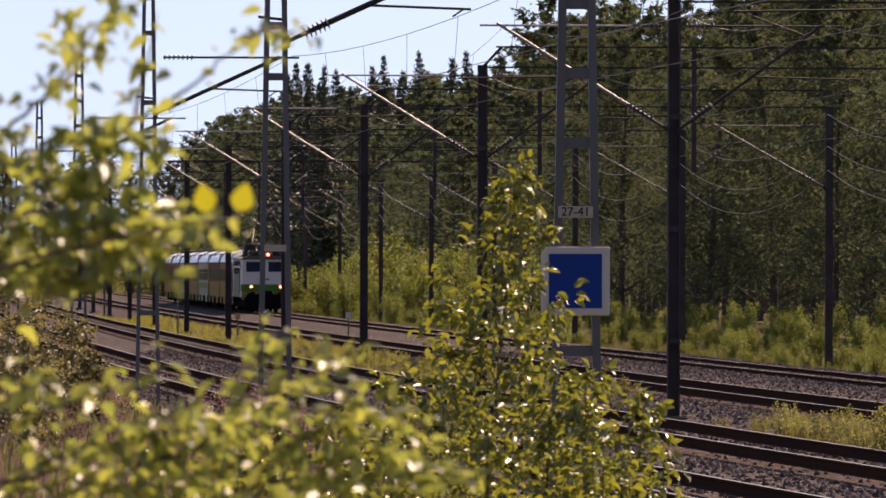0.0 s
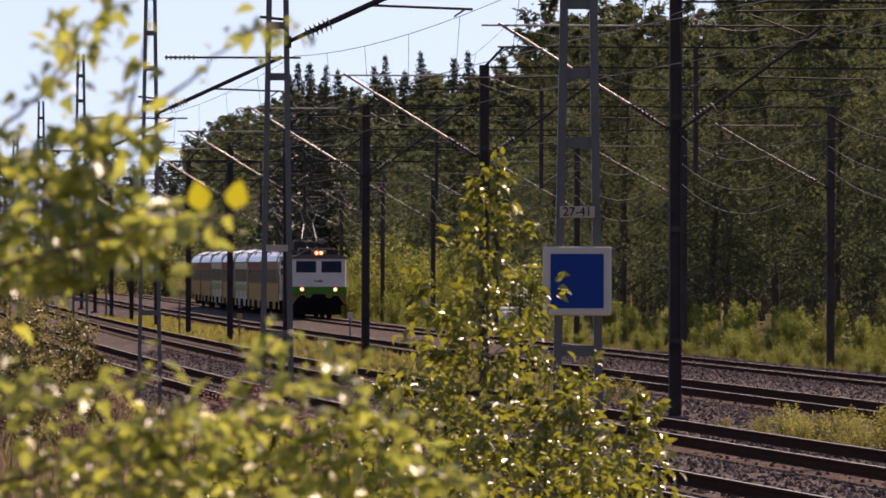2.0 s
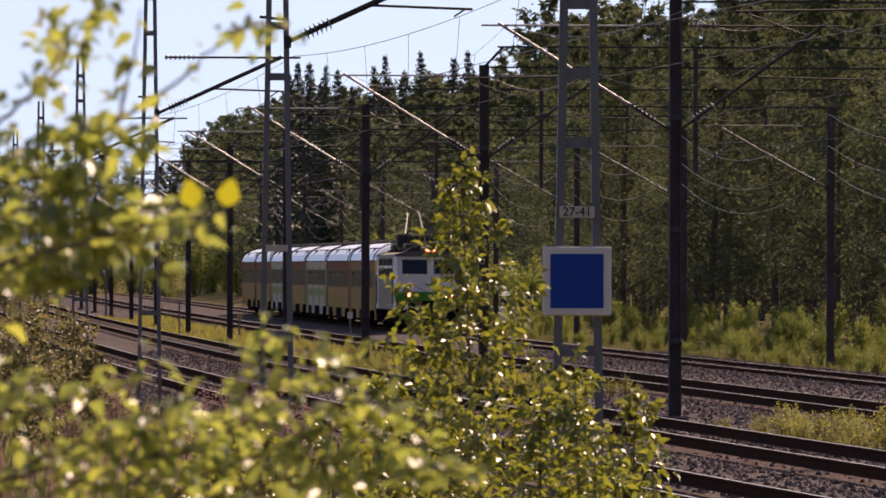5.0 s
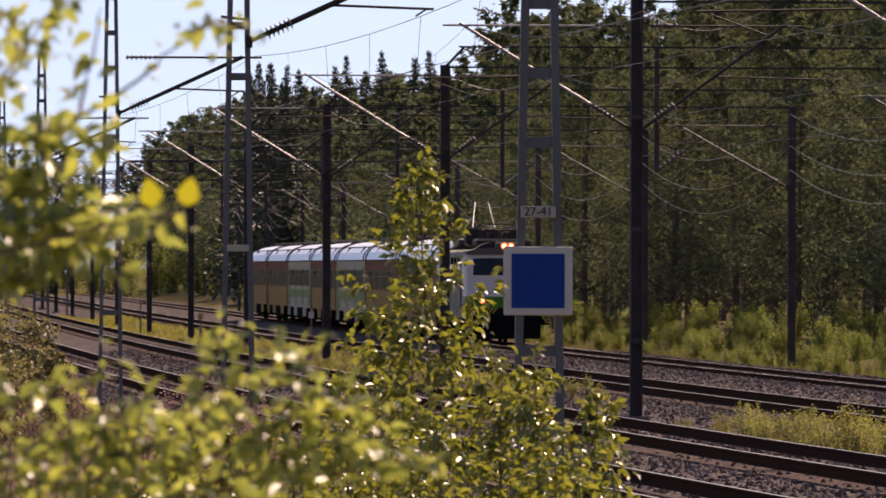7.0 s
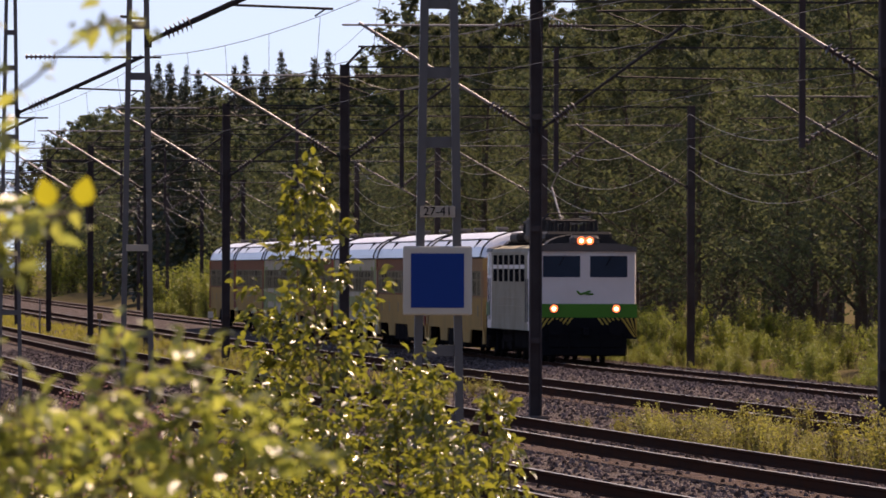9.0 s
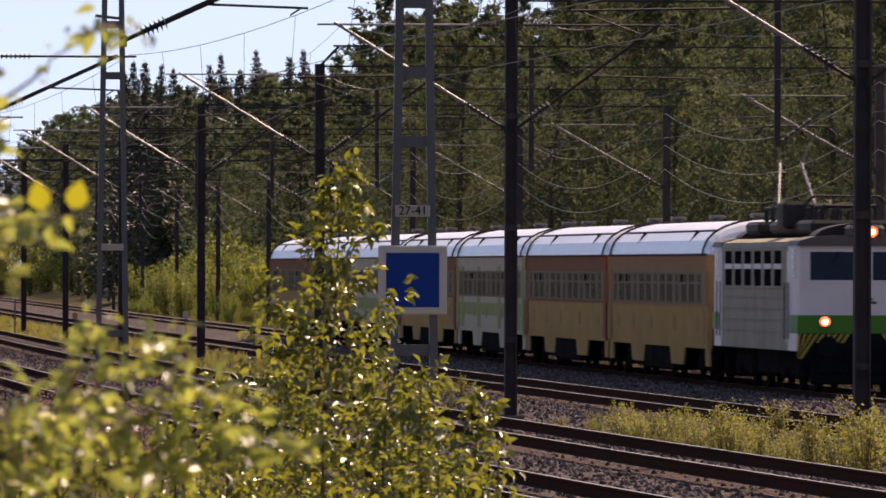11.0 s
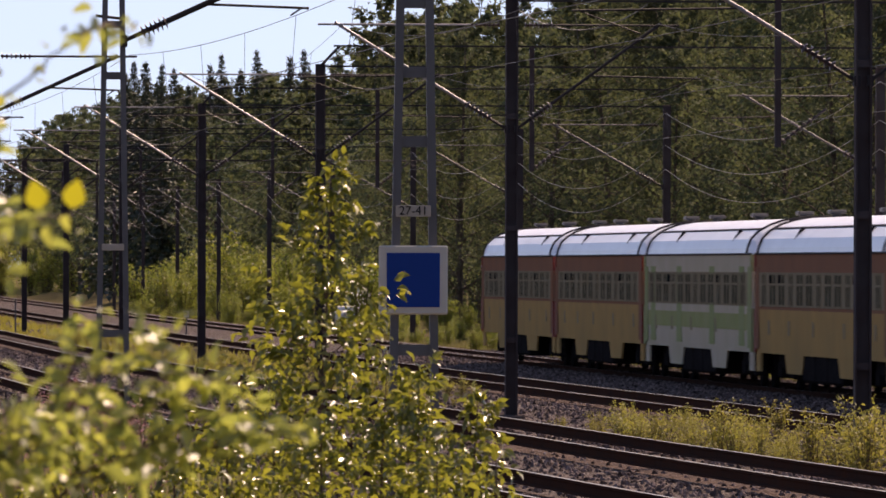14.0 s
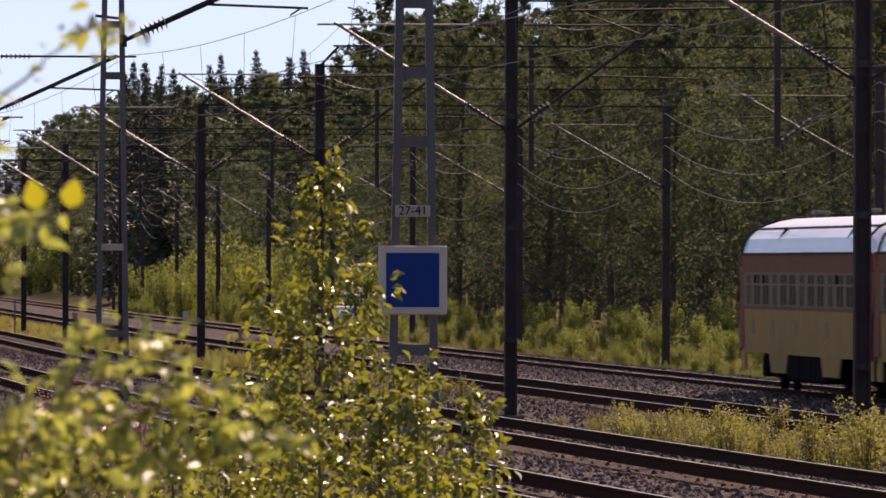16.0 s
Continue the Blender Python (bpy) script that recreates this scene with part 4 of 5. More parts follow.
def branch_tree(rng, height, r0, spread, n_limb, low=0.15, rise=0.8, lean=0.05, taper=0.75, limbs=None):
    """Trunk and limbs as tapered tubes; returns a bmesh and points along the limbs with their outward direction."""
    bm = bmesh.new()
    pts, outs = [], []
    n = 7
    bend = rng.normal(0, lean, 2)
    ctr = [Vector((bend[0] * height * (k / n) ** 2, bend[1] * height * (k / n) ** 2, height * k / n)) for k in range(n + 1)]
    rings = [[bm.verts.new(ctr[k] + Vector((math.cos(a), math.sin(a), 0)) * r0 * (1 - k / (n + 0.4))) for a in np.linspace(0, 2 * math.pi, 7)[:-1]] for k in range(n + 1)]
    for ra, rb in zip(rings, rings[1:]):
        for j in range(6):
            bm.faces.new((ra[j], ra[(j + 1) % 6], rb[(j + 1) % 6], rb[j]))
    bm.faces.new(rings[-1])
    for j in range(n_limb):
        t = low + (0.97 - low) * (j + rng.random()) / n_limb
        q = t * n
        base = ctr[int(q)].lerp(ctr[min(n, int(q) + 1)], q % 1)
        az = j * 2.4 + rng.normal(0, 0.4)
        ln = spread * height * (1.05 - t) ** taper * rng.uniform(0.6, 1.15) + 0.02 * height
        dirv = Vector((math.cos(az), math.sin(az), rise * rng.uniform(0.6, 1.3))).normalized()
        tip = base + dirv * ln
        mid = base.lerp(tip, 0.5) + Vector((0, 0, 0.05 * ln))
        rr = r0 * 0.35 * (1.1 - t)
        lb = bm
        if limbs is not None:
            lb = bmesh.new()
            limbs.append(lb)
        rod(lb, base, mid, rr, rr * 0.65, 4)
        rod(lb, mid, tip, rr * 0.65, rr * 0.2, 4)
        for u in np.linspace(0.25, 1.0, 6):
            p = base.lerp(mid, u * 2) if u < 0.5 else mid.lerp(tip, u * 2 - 1)
            pts.append((p, ln * (1.15 - 0.5 * u), dirv))
    for u in np.linspace(0.6, 1.0, 6):
        q = u * n
        pts.append((ctr[min(n, int(q))].lerp(ctr[min(n, int(q) + 1)], q % 1), 0.055 * height * (1.15 - u), Vector((0, 0, 1))))
    return bm, pts


def crown_points(rng, pts, n, jitter, even=True):
    w = np.array([1.0 if even else q[1] ** 0.8 for q in pts])
    i = rng.choice(len(pts), n, p=w / w.sum())
    p = np.array([pts[k][0] for k in i])
    r = np.array([pts[k][1] for k in i])
    o = np.array([pts[k][2] for k in i])
    return p + rng.normal(0, 1, (n, 3)) * (r * jitter)[:, None], o


def make_tree(seed, height, m, leafmat="forest", n=5200, size=0.2, bark="bark_dark", spread=0.24, low=0.18, name="deciduous_tree", label="tall leafy tree at the edge of the wood", jitter=0.135):
    rng = np.random.default_rng(seed)
    g = thing(name, label, "tree", "trees of the wood", m=m)
    bm, pts = branch_tree(rng, height, height * 0.012, spread, 34, low)
    part("trunk", bm, bark, g)
    p, o = crown_points(rng, pts, n, jitter)
    # larger sprays inside, finer ones outside
    fine = np.where(rng.random(n) < 0.7, 0.8, 1.6)
    part_mesh("crown", leaves_mesh("crown", p, size * fine, rng, LEAF3, out=o), leafmat, g)
    return g


def make_spruce(seed, height, m):
    rng = np.random.default_rng(seed)
    g = thing("spruce_tree", "dark narrow spruce rising above the wood", "tree", "spruces of the wood", m=m)
    bm = bmesh.new()
    rod(bm, (0, 0, 0), (0, 0, height), height * 0.012, 0.01, 6)
    part("trunk", bm, "bark_dark", g)
    pos, outs, szs = [], [], []
    n_w = int(height * 2.6)
    for k in range(n_w):
        z = height * (0.12 + 0.88 * k / n_w)
        rad = 0.165 * height * (1 - k / n_w) ** 0.95 + 0.03
        for b in range(12):
            az = rng.uniform(0, 6.283)
            for u in np.linspace(0.1, 1, 7):
                q = rad * u * rng.uniform(0.75, 1.1)
                pos.append((q * math.cos(az), q * math.sin(az), z - 0.35 * q + rng.normal(0, 0.08)))
                outs.append((math.cos(az), math.sin(az), 0))
                szs.append(0.17 + 0.45 * (1 - k / n_w))
    part_mesh("crown", leaves_mesh("crown", np.array(pos), np.array(szs), rng, LEAF3, droop=0.35, out=np.array(outs)), "spruce", g)
    return g


def build_forest():
    rng = np.random.default_rng(11)
    kinds = [make_tree(20 + k, 17.0, pose(0, 0, 0), n=14000, size=0.15, spread=0.24 + 0.03 * (k % 3), low=0.04 + 0.03 * (k % 3)) for k in range(5)]
    far_kinds = [make_tree(30 + k, 17.0, pose(0, 0, 0), n=5000, size=0.27, spread=0.24 + 0.03 * k, low=0.12) for k in range(3)]
    spr = [make_spruce(40 + k, 18.0, pose(0, 0, 0)) for k in range(2)]
    # crest of the wood by bearing: heights grow towards the near end
    cu = [200, 330, 372, 450, 520, 600, 680, 760, 840, 880, 965, 990, 1100, 1128, 1160, 1188, 1215, 1900]
    cy = [252, 246, 188, 168, 140, 140, 128, 118, 122, 88, 78, -50, -50, 20, 48, 15, -60, -300]
    spots = []
    d = 300.0
    while d < 1450:
        step = 5.0 + d * 0.0068
        for row, (o, p) in enumerate(((27.3, 1.0), (31.5, 0.95), (37.5, 0.7), (46.0, 0.5))):
            if rng.random() < p and not (row > 2 and d > 800):
                spots.append((d + rng.uniform(-2, 2) + row * 2, o + rng.normal(0, 1.3), row))
        d += step
    # the wood closes the view where the line bends away
    spots += [(rng.uniform(1250, 1450), o + rng.normal(0, 1), 1) for o in np.arange(-30, 24, 1.9)]
    crest_spruces = []
    for k, u in enumerate((512, 526, 546, 566, 575, 597, 623, 681, 716, 744, 766, 803, 828)):
        d = 880 + 45 * math.sin(k * 2.7)
        crest_spruces.append((d, (u - 784) * d / F_PX - float(line_x(d)), 9))
    spots += crest_spruces
    used = set()
    for d, o, row in spots:
        u = F_PX * (float(line_x(d)) + o) / d + 784
        zz = float(ground_z(o, d)) - 0.1
        crest = (475 - np.interp(u, cu, cy)) * d / F_PX + CAM_Z - zz
        h = min(crest, 24.0) / 17.6 * (rng.uniform(0.74, 0.92) if row == 0 else rng.uniform(0.86, 1.0))
        fam = spr if (row >= 1 and rng.random() < 0.08 and u < 880) else kinds if d < 640 else far_kinds
        if row == 9:
            fam = spr
            h = min(crest, 24.0) / 17.6 * (1.0 + 0.06 * math.sin(d * 0.7))
        elif fam is spr:
            h *= 1.02
        k = int(rng.integers(0, len(fam)))
        m = Matrix.Translation(on_line(d, o, zz)) @ pose(0, 0, 0, 0, 0, rng.uniform(0, 360))
        src = fam[k]
        if src.name not in used:
            used.add(src.name)
            ob = src
            ob.matrix_world = m
        else:
            ob = copy_thing(src, m)
        w = max(h, 0.85) * (1.05 if fam is spr else 1.0)
        ob.scale = (w * rng.uniform(0.9, 1.25), w * rng.uniform(0.9, 1.25), h)


build_forest()


def make_bush(seed, h, w, mat_name, n, size, label, stems=7, group="bushes beside the line", shape=LEAF4, name="bush", m=None):
    rng = np.random.default_rng(seed)
    g = thing(name, label, "bush", group, m=m)
    bm = bmesh.new()
    pts = []
    for k in range(stems):
        az = rng.uniform(0, 6.283)
        hh = h * rng.uniform(0.6, 1.05)
        r = w * rng.uniform(0.1, 1.0)
        base = Vector((0.2 * r * math.cos(az), 0.2 * r * math.sin(az), -0.05))
        tip = Vector((r * math.cos(az), r * math.sin(az), hh))
        mid = base.lerp(tip, 0.5) + Vector((0, 0, 0.12 * hh))
        rod(bm, base, mid, 0.008 * h, 0.006 * h, 5)
        rod(bm, mid, tip, 0.006 * h, 0.002 * h, 4)
        for u in np.linspace(0.15, 1, 12):
            p = base.lerp(mid, u * 2) if u < 0.5 else mid.lerp(tip, u * 2 - 1)
            pts.append((p, w * (1.05 - 0.75 * u), (tip - base).normalized()))
    part("stem", bm, "twig", g)["kind"] = "stuff"
    p, o = crown_points(rng, pts, n, 0.26)
    p[:, 2] = np.abs(p[:, 2])
    part_mesh("leaves", leaves_mesh("leaves", p, size, rng, shape=shape, droop=0.0, out=o), mat_name, g)
    return g


VAN_O = 20.6
VAN_D = d_where(121, VAN_O)


def build_thicket():
    """Willow thicket along the far track."""
    rng = np.random.default_rng(5)
    kinds = [make_bush(60 + k, 2.9, 1.25, "willow", 3600, 0.125, "sunlit yellow-green willow bush beside the far track", 16, shape=LEAF3) for k in range(4)]
    used = set()
    d = 250.0
    while d < 760:
        for o, hh in ((17.3, 0.36), (18.8, 0.44), (20.8, 0.50), (23.0, 0.58)):
            if rng.random() < 0.82:
                k = int(rng.integers(0, 4))
                oo, dd = o + rng.normal(0, 0.6), d + rng.uniform(-2, 2)
                m = Matrix.Translation(on_line(dd, oo, float(ground_z(oo, dd)) - 0.05)) @ pose(0, 0, 0, 0, 0, rng.uniform(0, 360))
                src = kinds[k]
                if src.name in used:
                    ob = copy_thing(src, m)
                else:
                    used.add(src.name)
                    ob = src
                    ob.matrix_world = m
                sc = hh * rng.uniform(0.5, 1.1)
                if VAN_D - 26 < dd < VAN_D + 4:
                    sc = min(sc, 0.42)
                if rng.random() < 0.4 and dd > 540:
                    sc *= 3.0
                ob.scale = (sc, sc, sc)
        d += 3.6 + (d - 250) * 0.008
    # undergrowth of the wood that closes the view
    for o in np.arange(-34, 26, 2.3):
        dd = rng.uniform(1180, 1240)
        ob = copy_thing(kinds[int(rng.integers(0, 4))], Matrix.Translation(on_line(dd, o, float(ground_z(o, dd)) - 0.1)) @ pose(0, 0, 0, 0, 0, rng.uniform(0, 360)))
        sc = rng.uniform(1.5, 2.3)
        ob.scale = (sc * 1.3, sc * 1.3, sc)


build_thicket()


def bearing_under(p, lim):
    """Only the spots that lie left of a bearing."""
    return p[F_PX * p[:, 0] / p[:, 1] + 784 < lim]


def scatter_blades(name, label, mat_name, spots, rng, h=(0.25, 0.6), w=0.02, category="grass"):
    """Upright blades and stalks, one object."""
    n = len(spots)
    hh = rng.uniform(h[0], h[1], n)
    a = rng.uniform(0, 3.14, n)
    lean = rng.normal(0, 0.22, (n, 2)) * hh[:, None]
    dx, dy = np.cos(a) * w, np.sin(a) * w
    p = spots
    v = np.stack([
        np.stack([p[:, 0] - dx, p[:, 1] - dy, p[:, 2] - 0.03], 1), np.stack([p[:, 0] + dx, p[:, 1] + dy, p[:, 2] - 0.03], 1),
        np.stack([p[:, 0] + dx * 0.8 + lean[:, 0] * 0.4, p[:, 1] + dy * 0.8 + lean[:, 1] * 0.4, p[:, 2] + hh * 0.6], 1),
        np.stack([p[:, 0] + lean[:, 0], p[:, 1] + lean[:, 1], p[:, 2] + hh], 1),
        np.stack([p[:, 0] - dx * 0.8 + lean[:, 0] * 0.4, p[:, 1] - dy * 0.8 + lean[:, 1] * 0.4, p[:, 2] + hh * 0.6], 1)], 1).reshape(-1, 3)
    ob = part_mesh(name, pydata(name, v, np.arange(n * 5).reshape(n, 5)), mat_name)
    return tagged(ob, label, category, kind="stuff")


def spots_on(rng, n, d0, d1, o0, o1, clump=0.0):
    d = rng.uniform(d0, d1, n)
    o = rng.uniform(o0, o1, n)
    if clump:
        keep = np.array([noise.noise(Vector((a * 0.09, b * 0.5, 3))) > clump for a, b in zip(d, o)])
        d, o = d[keep], o[keep]
    return np.stack([line_x(d) + o, d, ground_z(o, d)], 1)


def build_verges():
    rng = np.random.default_rng(8)
    scatter_blades("verge_grass", "dry yellow-green grass along the far track", "dry_grass", spots_on(rng, 26000, 240, 700, 16.6, 19.5), rng, (0.12, 0.45), 0.025)
    scatter_blades("strip_grass", "yellow-green grass in the strip between the tracks", "weed", spots_on(rng, 12000, 250, 640, 1.2, 4.6, -0.05), rng, (0.05, 0.3), 0.025)
    # weeds in the strip near the camera
    kinds = [make_bush(80 + k, 0.85, 0.38, "weed", 1000, 0.05, "yellow-green weeds growing in the stones between the tracks", 15, "weeds between the tracks", name="weed_clump", shape=LEAF3) for k in range(3)]
    used = set()
    places = [(d, o, 1.0) for d in np.arange(128, 205, 1.5) for o in (1.5, 2.5, 3.6)] + [(d, o, 0.7) for d in np.arange(232, 430, 3.3) for o in (1.6, 2.6, 3.6)]
    for d, o, s in places:
        dd, oo = d + rng.uniform(-1, 1), o + rng.normal(0, 0.3)
        if 196 < dd < 232 or rng.random() < 0.12:
            continue
        k = int(rng.integers(0, 3))
        m = Matrix.Translation(on_line(dd, oo, float(ground_z(oo, dd)) - 0.03)) @ pose(0, 0, 0, 0, 0, rng.uniform(0, 360))
        src = kinds[k]
        if src.name in used:
            ob = copy_thing(src, m)
        else:
            used.add(src.name)
            ob = src
            ob.matrix_world = m
        sc = s * rng.uniform(0.35, 1.0) ** 1.3 * (1.3 if dd < 172 else 1.0)
        ob.scale = (sc, sc, sc)
    # the near bank
    scatter_blades("bank_grass", "dry grass and stalks on the near bank", "dry_grass", bearing_under(spots_on(rng, 34000, 60, 330, -24, -9.3), 820), rng, (0.12, 0.4), 0.010)
    scatter_blades("fireweed", "faded pink fireweed gone to seed on the bank", "fireweed", bearing_under(spots_on(rng, 18000, 70, 260, -18, -9.8, -0.05), 480), rng, (0.1, 0.32), 0.010, "wildflower")
    fw = [make_bush(90 + k, 0.75, 0.35, "fireweed", 700, 0.045, "faded pink fireweed gone to seed on the bank", 12, "fireweed on the bank", name="fireweed_clump", shape=LEAF3) for k in range(2)]
    used = set()
    for k in range(110):
        dd = 75 + 150 * rng.random() ** 1.3
        oo = rng.uniform(-16.0, -9.6)
        u = F_PX * (float(line_x(dd)) + oo) / dd + 784
        if not -60 < u < 560:
            continue
        m = Matrix.Translation(on_line(dd, oo, float(ground_z(oo, dd)) - 0.03)) @ pose(0, 0, 0, 0, 0, rng.uniform(0, 360))
        src = fw[k % 2]
        if src.name in used:
            ob = copy_thing(src, m)
        else:
            used.add(src.name)
            ob = src
            ob.matrix_world = m
        sc = rng.uniform(0.5, 0.95)
        ob.scale = (sc, sc, sc)


build_verges()

# foreground saplings


def px(u, y, d):
    """Place d metres ahead in the bearing u and at the height y of a 1568 by 882 view straight down the line."""
    return Vector(((u - 784) / F_PX * d, d, CAM_Z - (y - 475) / F_PX * d))


def make_sapling(seed, name, label, u, top_y, d, base_z, spread, n, size, limbs=26, low=0.1, leafmat="birch_leaf", jitter=0.16, lean=0.02, rise=0.8, taper=0.75):
    rng = np.random.default_rng(seed)
    top = px(u, top_y, d)
    h = top.z - base_z
    g = thing(name, label, "sapling", "saplings in the foreground", m=Matrix.Translation((top.x, d, base_z)))
    twigs = []
    bm, pts = branch_tree(rng, h, 0.014, spread, limbs, low, rise, lean, taper, twigs)
    part("trunk", bm, "twig", g)
    for lb in twigs:
        part("branch", lb, "twig", g)
    p, o = crown_points(rng, pts, n, jitter, False)
    part_mesh("crown", leaves_mesh("crown", p, size, rng, shape=LEAF8, droop=0.25, out=o), leafmat, g, smooth=True)
    return g, h


BIRCH, BIRCH_H = make_sapling(3, "birch_sapling", "young birch with glossy green leaves swaying in the wind", 850, 268, 55.0, 0.95, 0.46, 2300, 0.060, 64, 0.10, "birch_leaf", 0.075, 0.0, 0.9, 1.25)
LOWS = []
for k, (u, y, d, n, sp) in enumerate(((1120, 690, 52, 520, 0.30), (1030, 660, 53, 560, 0.34), (960, 640, 54, 760, 0.36), (770, 620, 56, 620, 0.36), (690, 660, 53, 600, 0.36), (600, 740, 50, 560, 0.42),
                                      (500, 760, 51, 480, 0.42), (400, 745, 52, 480, 0.42), (300, 740, 54, 420, 0.42), (1060, 780, 49, 420, 0.40), (860, 700, 51, 520, 0.4), (1170, 760, 50, 204, 0.34))):
    LOWS.append(make_sapling(30 + k, "birch_shoot", "low leafy birch shoots in the undergrowth", u, y, float(d), 0.85, sp, int(n * 1.3), 0.056, 24, 0.15)[0])
for k, (u, y, d) in enumerate(((15, 485, 105), (75, 500, 112), (-60, 480, 100), (130, 560, 108), (50, 560, 98), (165, 620, 104))):
    make_sapling(50 + k, "leafy_shrub", "brownish green shrub on the near bank", u, y, float(d), 0.5, 0.38, 2200, 0.055, 34, 0.05, "bank_shrub")
# blurred plants right before the camera
NEARS = []


def twig_run(points, d, rng, wave):
    """A bent twig through the given bearings and heights."""
    ps = [px(u, y, d + wave * math.sin(1.7 * k)) for k, (u, y) in enumerate(points)]
    run = []
    for a, b in zip(ps, ps[1:]):
        for q in np.linspace(0, 1, 6)[:-1]:
            run.append(a.lerp(b, float(q)) + Vector(rng.normal(0, 0.0025, 3)))
    return run + [ps[-1]]


def make_branchy(seed, label, base_u, d, top_y, twigs, size, own=30, base_z=0.95):
    """A sapling whose stem stands at one bearing and whose leafy twigs reach through the given points."""
    rng = np.random.default_rng(seed)
    foot = px(base_u, 475, d)
    foot.z = base_z
    m = Matrix.Translation(foot)
    inv = m.inverted()
    g = thing("leafy_sapling", label, "sapling", "saplings close by", m=m)
    top = px(base_u, top_y, d)
    part("trunk", one_rod((0, 0, -0.1), inv @ top, 0.014, 0.007, 8), "twig", g)
    pos, outs, szs = [], [], []
    for points, per, scale in twigs:
        u0, y0 = points[0]
        start = [(base_u, max(y0 + 70, top_y + 10))] if u0 < own else []
        run = [inv @ p for p in twig_run(start + list(points), d, rng, 0.12)]
        n = len(run)
        part("branch", tube(run, 0.0042, 0.0010), "twig", g)
        for k in range(5 if start else 1, n):
            dirv = (run[k] - run[k - 1]).normalized()
            for j in range(per if rng.random() < 0.6 else per + 1):
                side = Vector(rng.normal(0, 1, 3)).cross(dirv).normalized()
                pos.append(run[k].lerp(run[k - 1], rng.random()) + side * 0.017 * abs(rng.normal(0, 1.5)))
                outs.append((side + dirv * 0.6)[:])
                szs.append(size * scale)
    me = leaves_mesh("leaves", np.array(pos), np.array(szs), rng, shape=LEAF8, droop=0.2, out=np.array(outs))
    part_mesh("leaves", me, "near_leaf", g, smooth=True)
    return g


LIT = "leafy twigs with sunlit yellow-green leaves close by"
UPPER_TWIGS = (
    ([(0, 225), (60, 168), (110, 110), (165, 32), (200, -20)], 2, 0.8), ([(70, 160), (130, 120), (180, 60)], 1, 0.8),
    ([(150, 250), (240, 205), (330, 142), (400, 84), (455, 48)], 1, 0.75), ([(430, 55), (480, 40), (515, 58)], 1, 0.8),
    ([(-20, 300), (60, 270), (140, 250), (215, 235)], 3, 1.0), ([(-20, 340), (80, 320), (170, 300), (270, 255)], 3, 1.0),
    ([(-30, 390), (70, 370), (160, 340), (240, 300)], 3, 1.0), ([(-30, 430), (60, 420), (170, 400), (260, 360)], 3, 1.0),
    ([(-30, 470), (60, 465), (150, 450), (240, 425)], 3, 1.05), ([(-30, 500), (40, 500), (110, 495), (170, 470)], 3, 1.0),
    ([(120, 420), (220, 410), (310, 400), (350, 385)], 2, 1.0), ([(150, 440), (230, 440), (300, 470)], 2, 1.0),
    ([(215, 220), (238, 130), (260, 20)], 1, 0.8), ([(118, 95), (90, 60), (120, 20)], 1, 0.7))
NEARS.append(make_branchy(70, LIT, -190, 17.0, 120, UPPER_TWIGS, 0.046))
SPRIG = make_branchy(71, "leafy twig with two bright yellow leaves close by", -150, 16.4, 380, (([(120, 440), (260, 405), (345, 385), (410, 380)], 1, 0.9),), 0.040, 900)
for (u, y), a in (((352, 372), -12), ((408, 370), 14)):
    p = SPRIG.matrix_world.inverted() @ px(u, y, 16.3)
    c, sn = math.cos(math.radians(a)), math.sin(math.radians(a))
    v = [(p.x + 0.046 * (x * 1.5 * c + yy * sn), p.y + 0.02 * z, p.z + 0.046 * (yy * c - x * 1.5 * sn)) for x, yy, z in LEAF8.tolist()]
    part_mesh("yellow_leaf", pydata("yellow_leaf", v, [[0, 1, 2, 3], [0, 3, 4, 5], [0, 5, 6, 7]]), "yellow_leaf", SPRIG, "bright yellow leaf", smooth=True)
NEARS.append(SPRIG)
LOWER_TWIGS = (
    ([(20, 760), (90, 720), (190, 690), (290, 640)], 2, 0.95), ([(40, 830), (150, 790), (260, 770), (330, 740)], 4, 0.95),
    ([(150, 860), (250, 820), (360, 790), (450, 740)], 4, 0.95), ([(20, 870), (120, 850), (240, 860), (330, 840)], 4, 0.95),
    ([(-20, 720), (30, 690), (80, 680)], 3, 0.95), ([(200, 800), (280, 740), (350, 700)], 2, 0.9))
NEARS.append(make_branchy(72, LIT, -60, 17.5, 700, LOWER_TWIGS, 0.042, 900))
RIGHT_TWIGS = (
    ([(330, 800), (430, 750), (500, 690), (560, 660), (640, 640)], 2, 1.0), ([(350, 850), (480, 800), (590, 760), (690, 740)], 4, 0.95),
    ([(420, 870), (540, 840), (650, 800), (780, 790)], 4, 0.95), ([(380, 780), (440, 690), (470, 620), (490, 590)], 2, 0.95),
    ([(500, 870), (620, 860), (740, 840), (830, 830)], 4, 0.95), ([(430, 760), (540, 720), (640, 715), (760, 760)], 3, 0.95))
RIGHT = make_branchy(73, "leafy twigs nodding in the wind close by", 250, 17.8, 800, RIGHT_TWIGS, 0.042, 900)


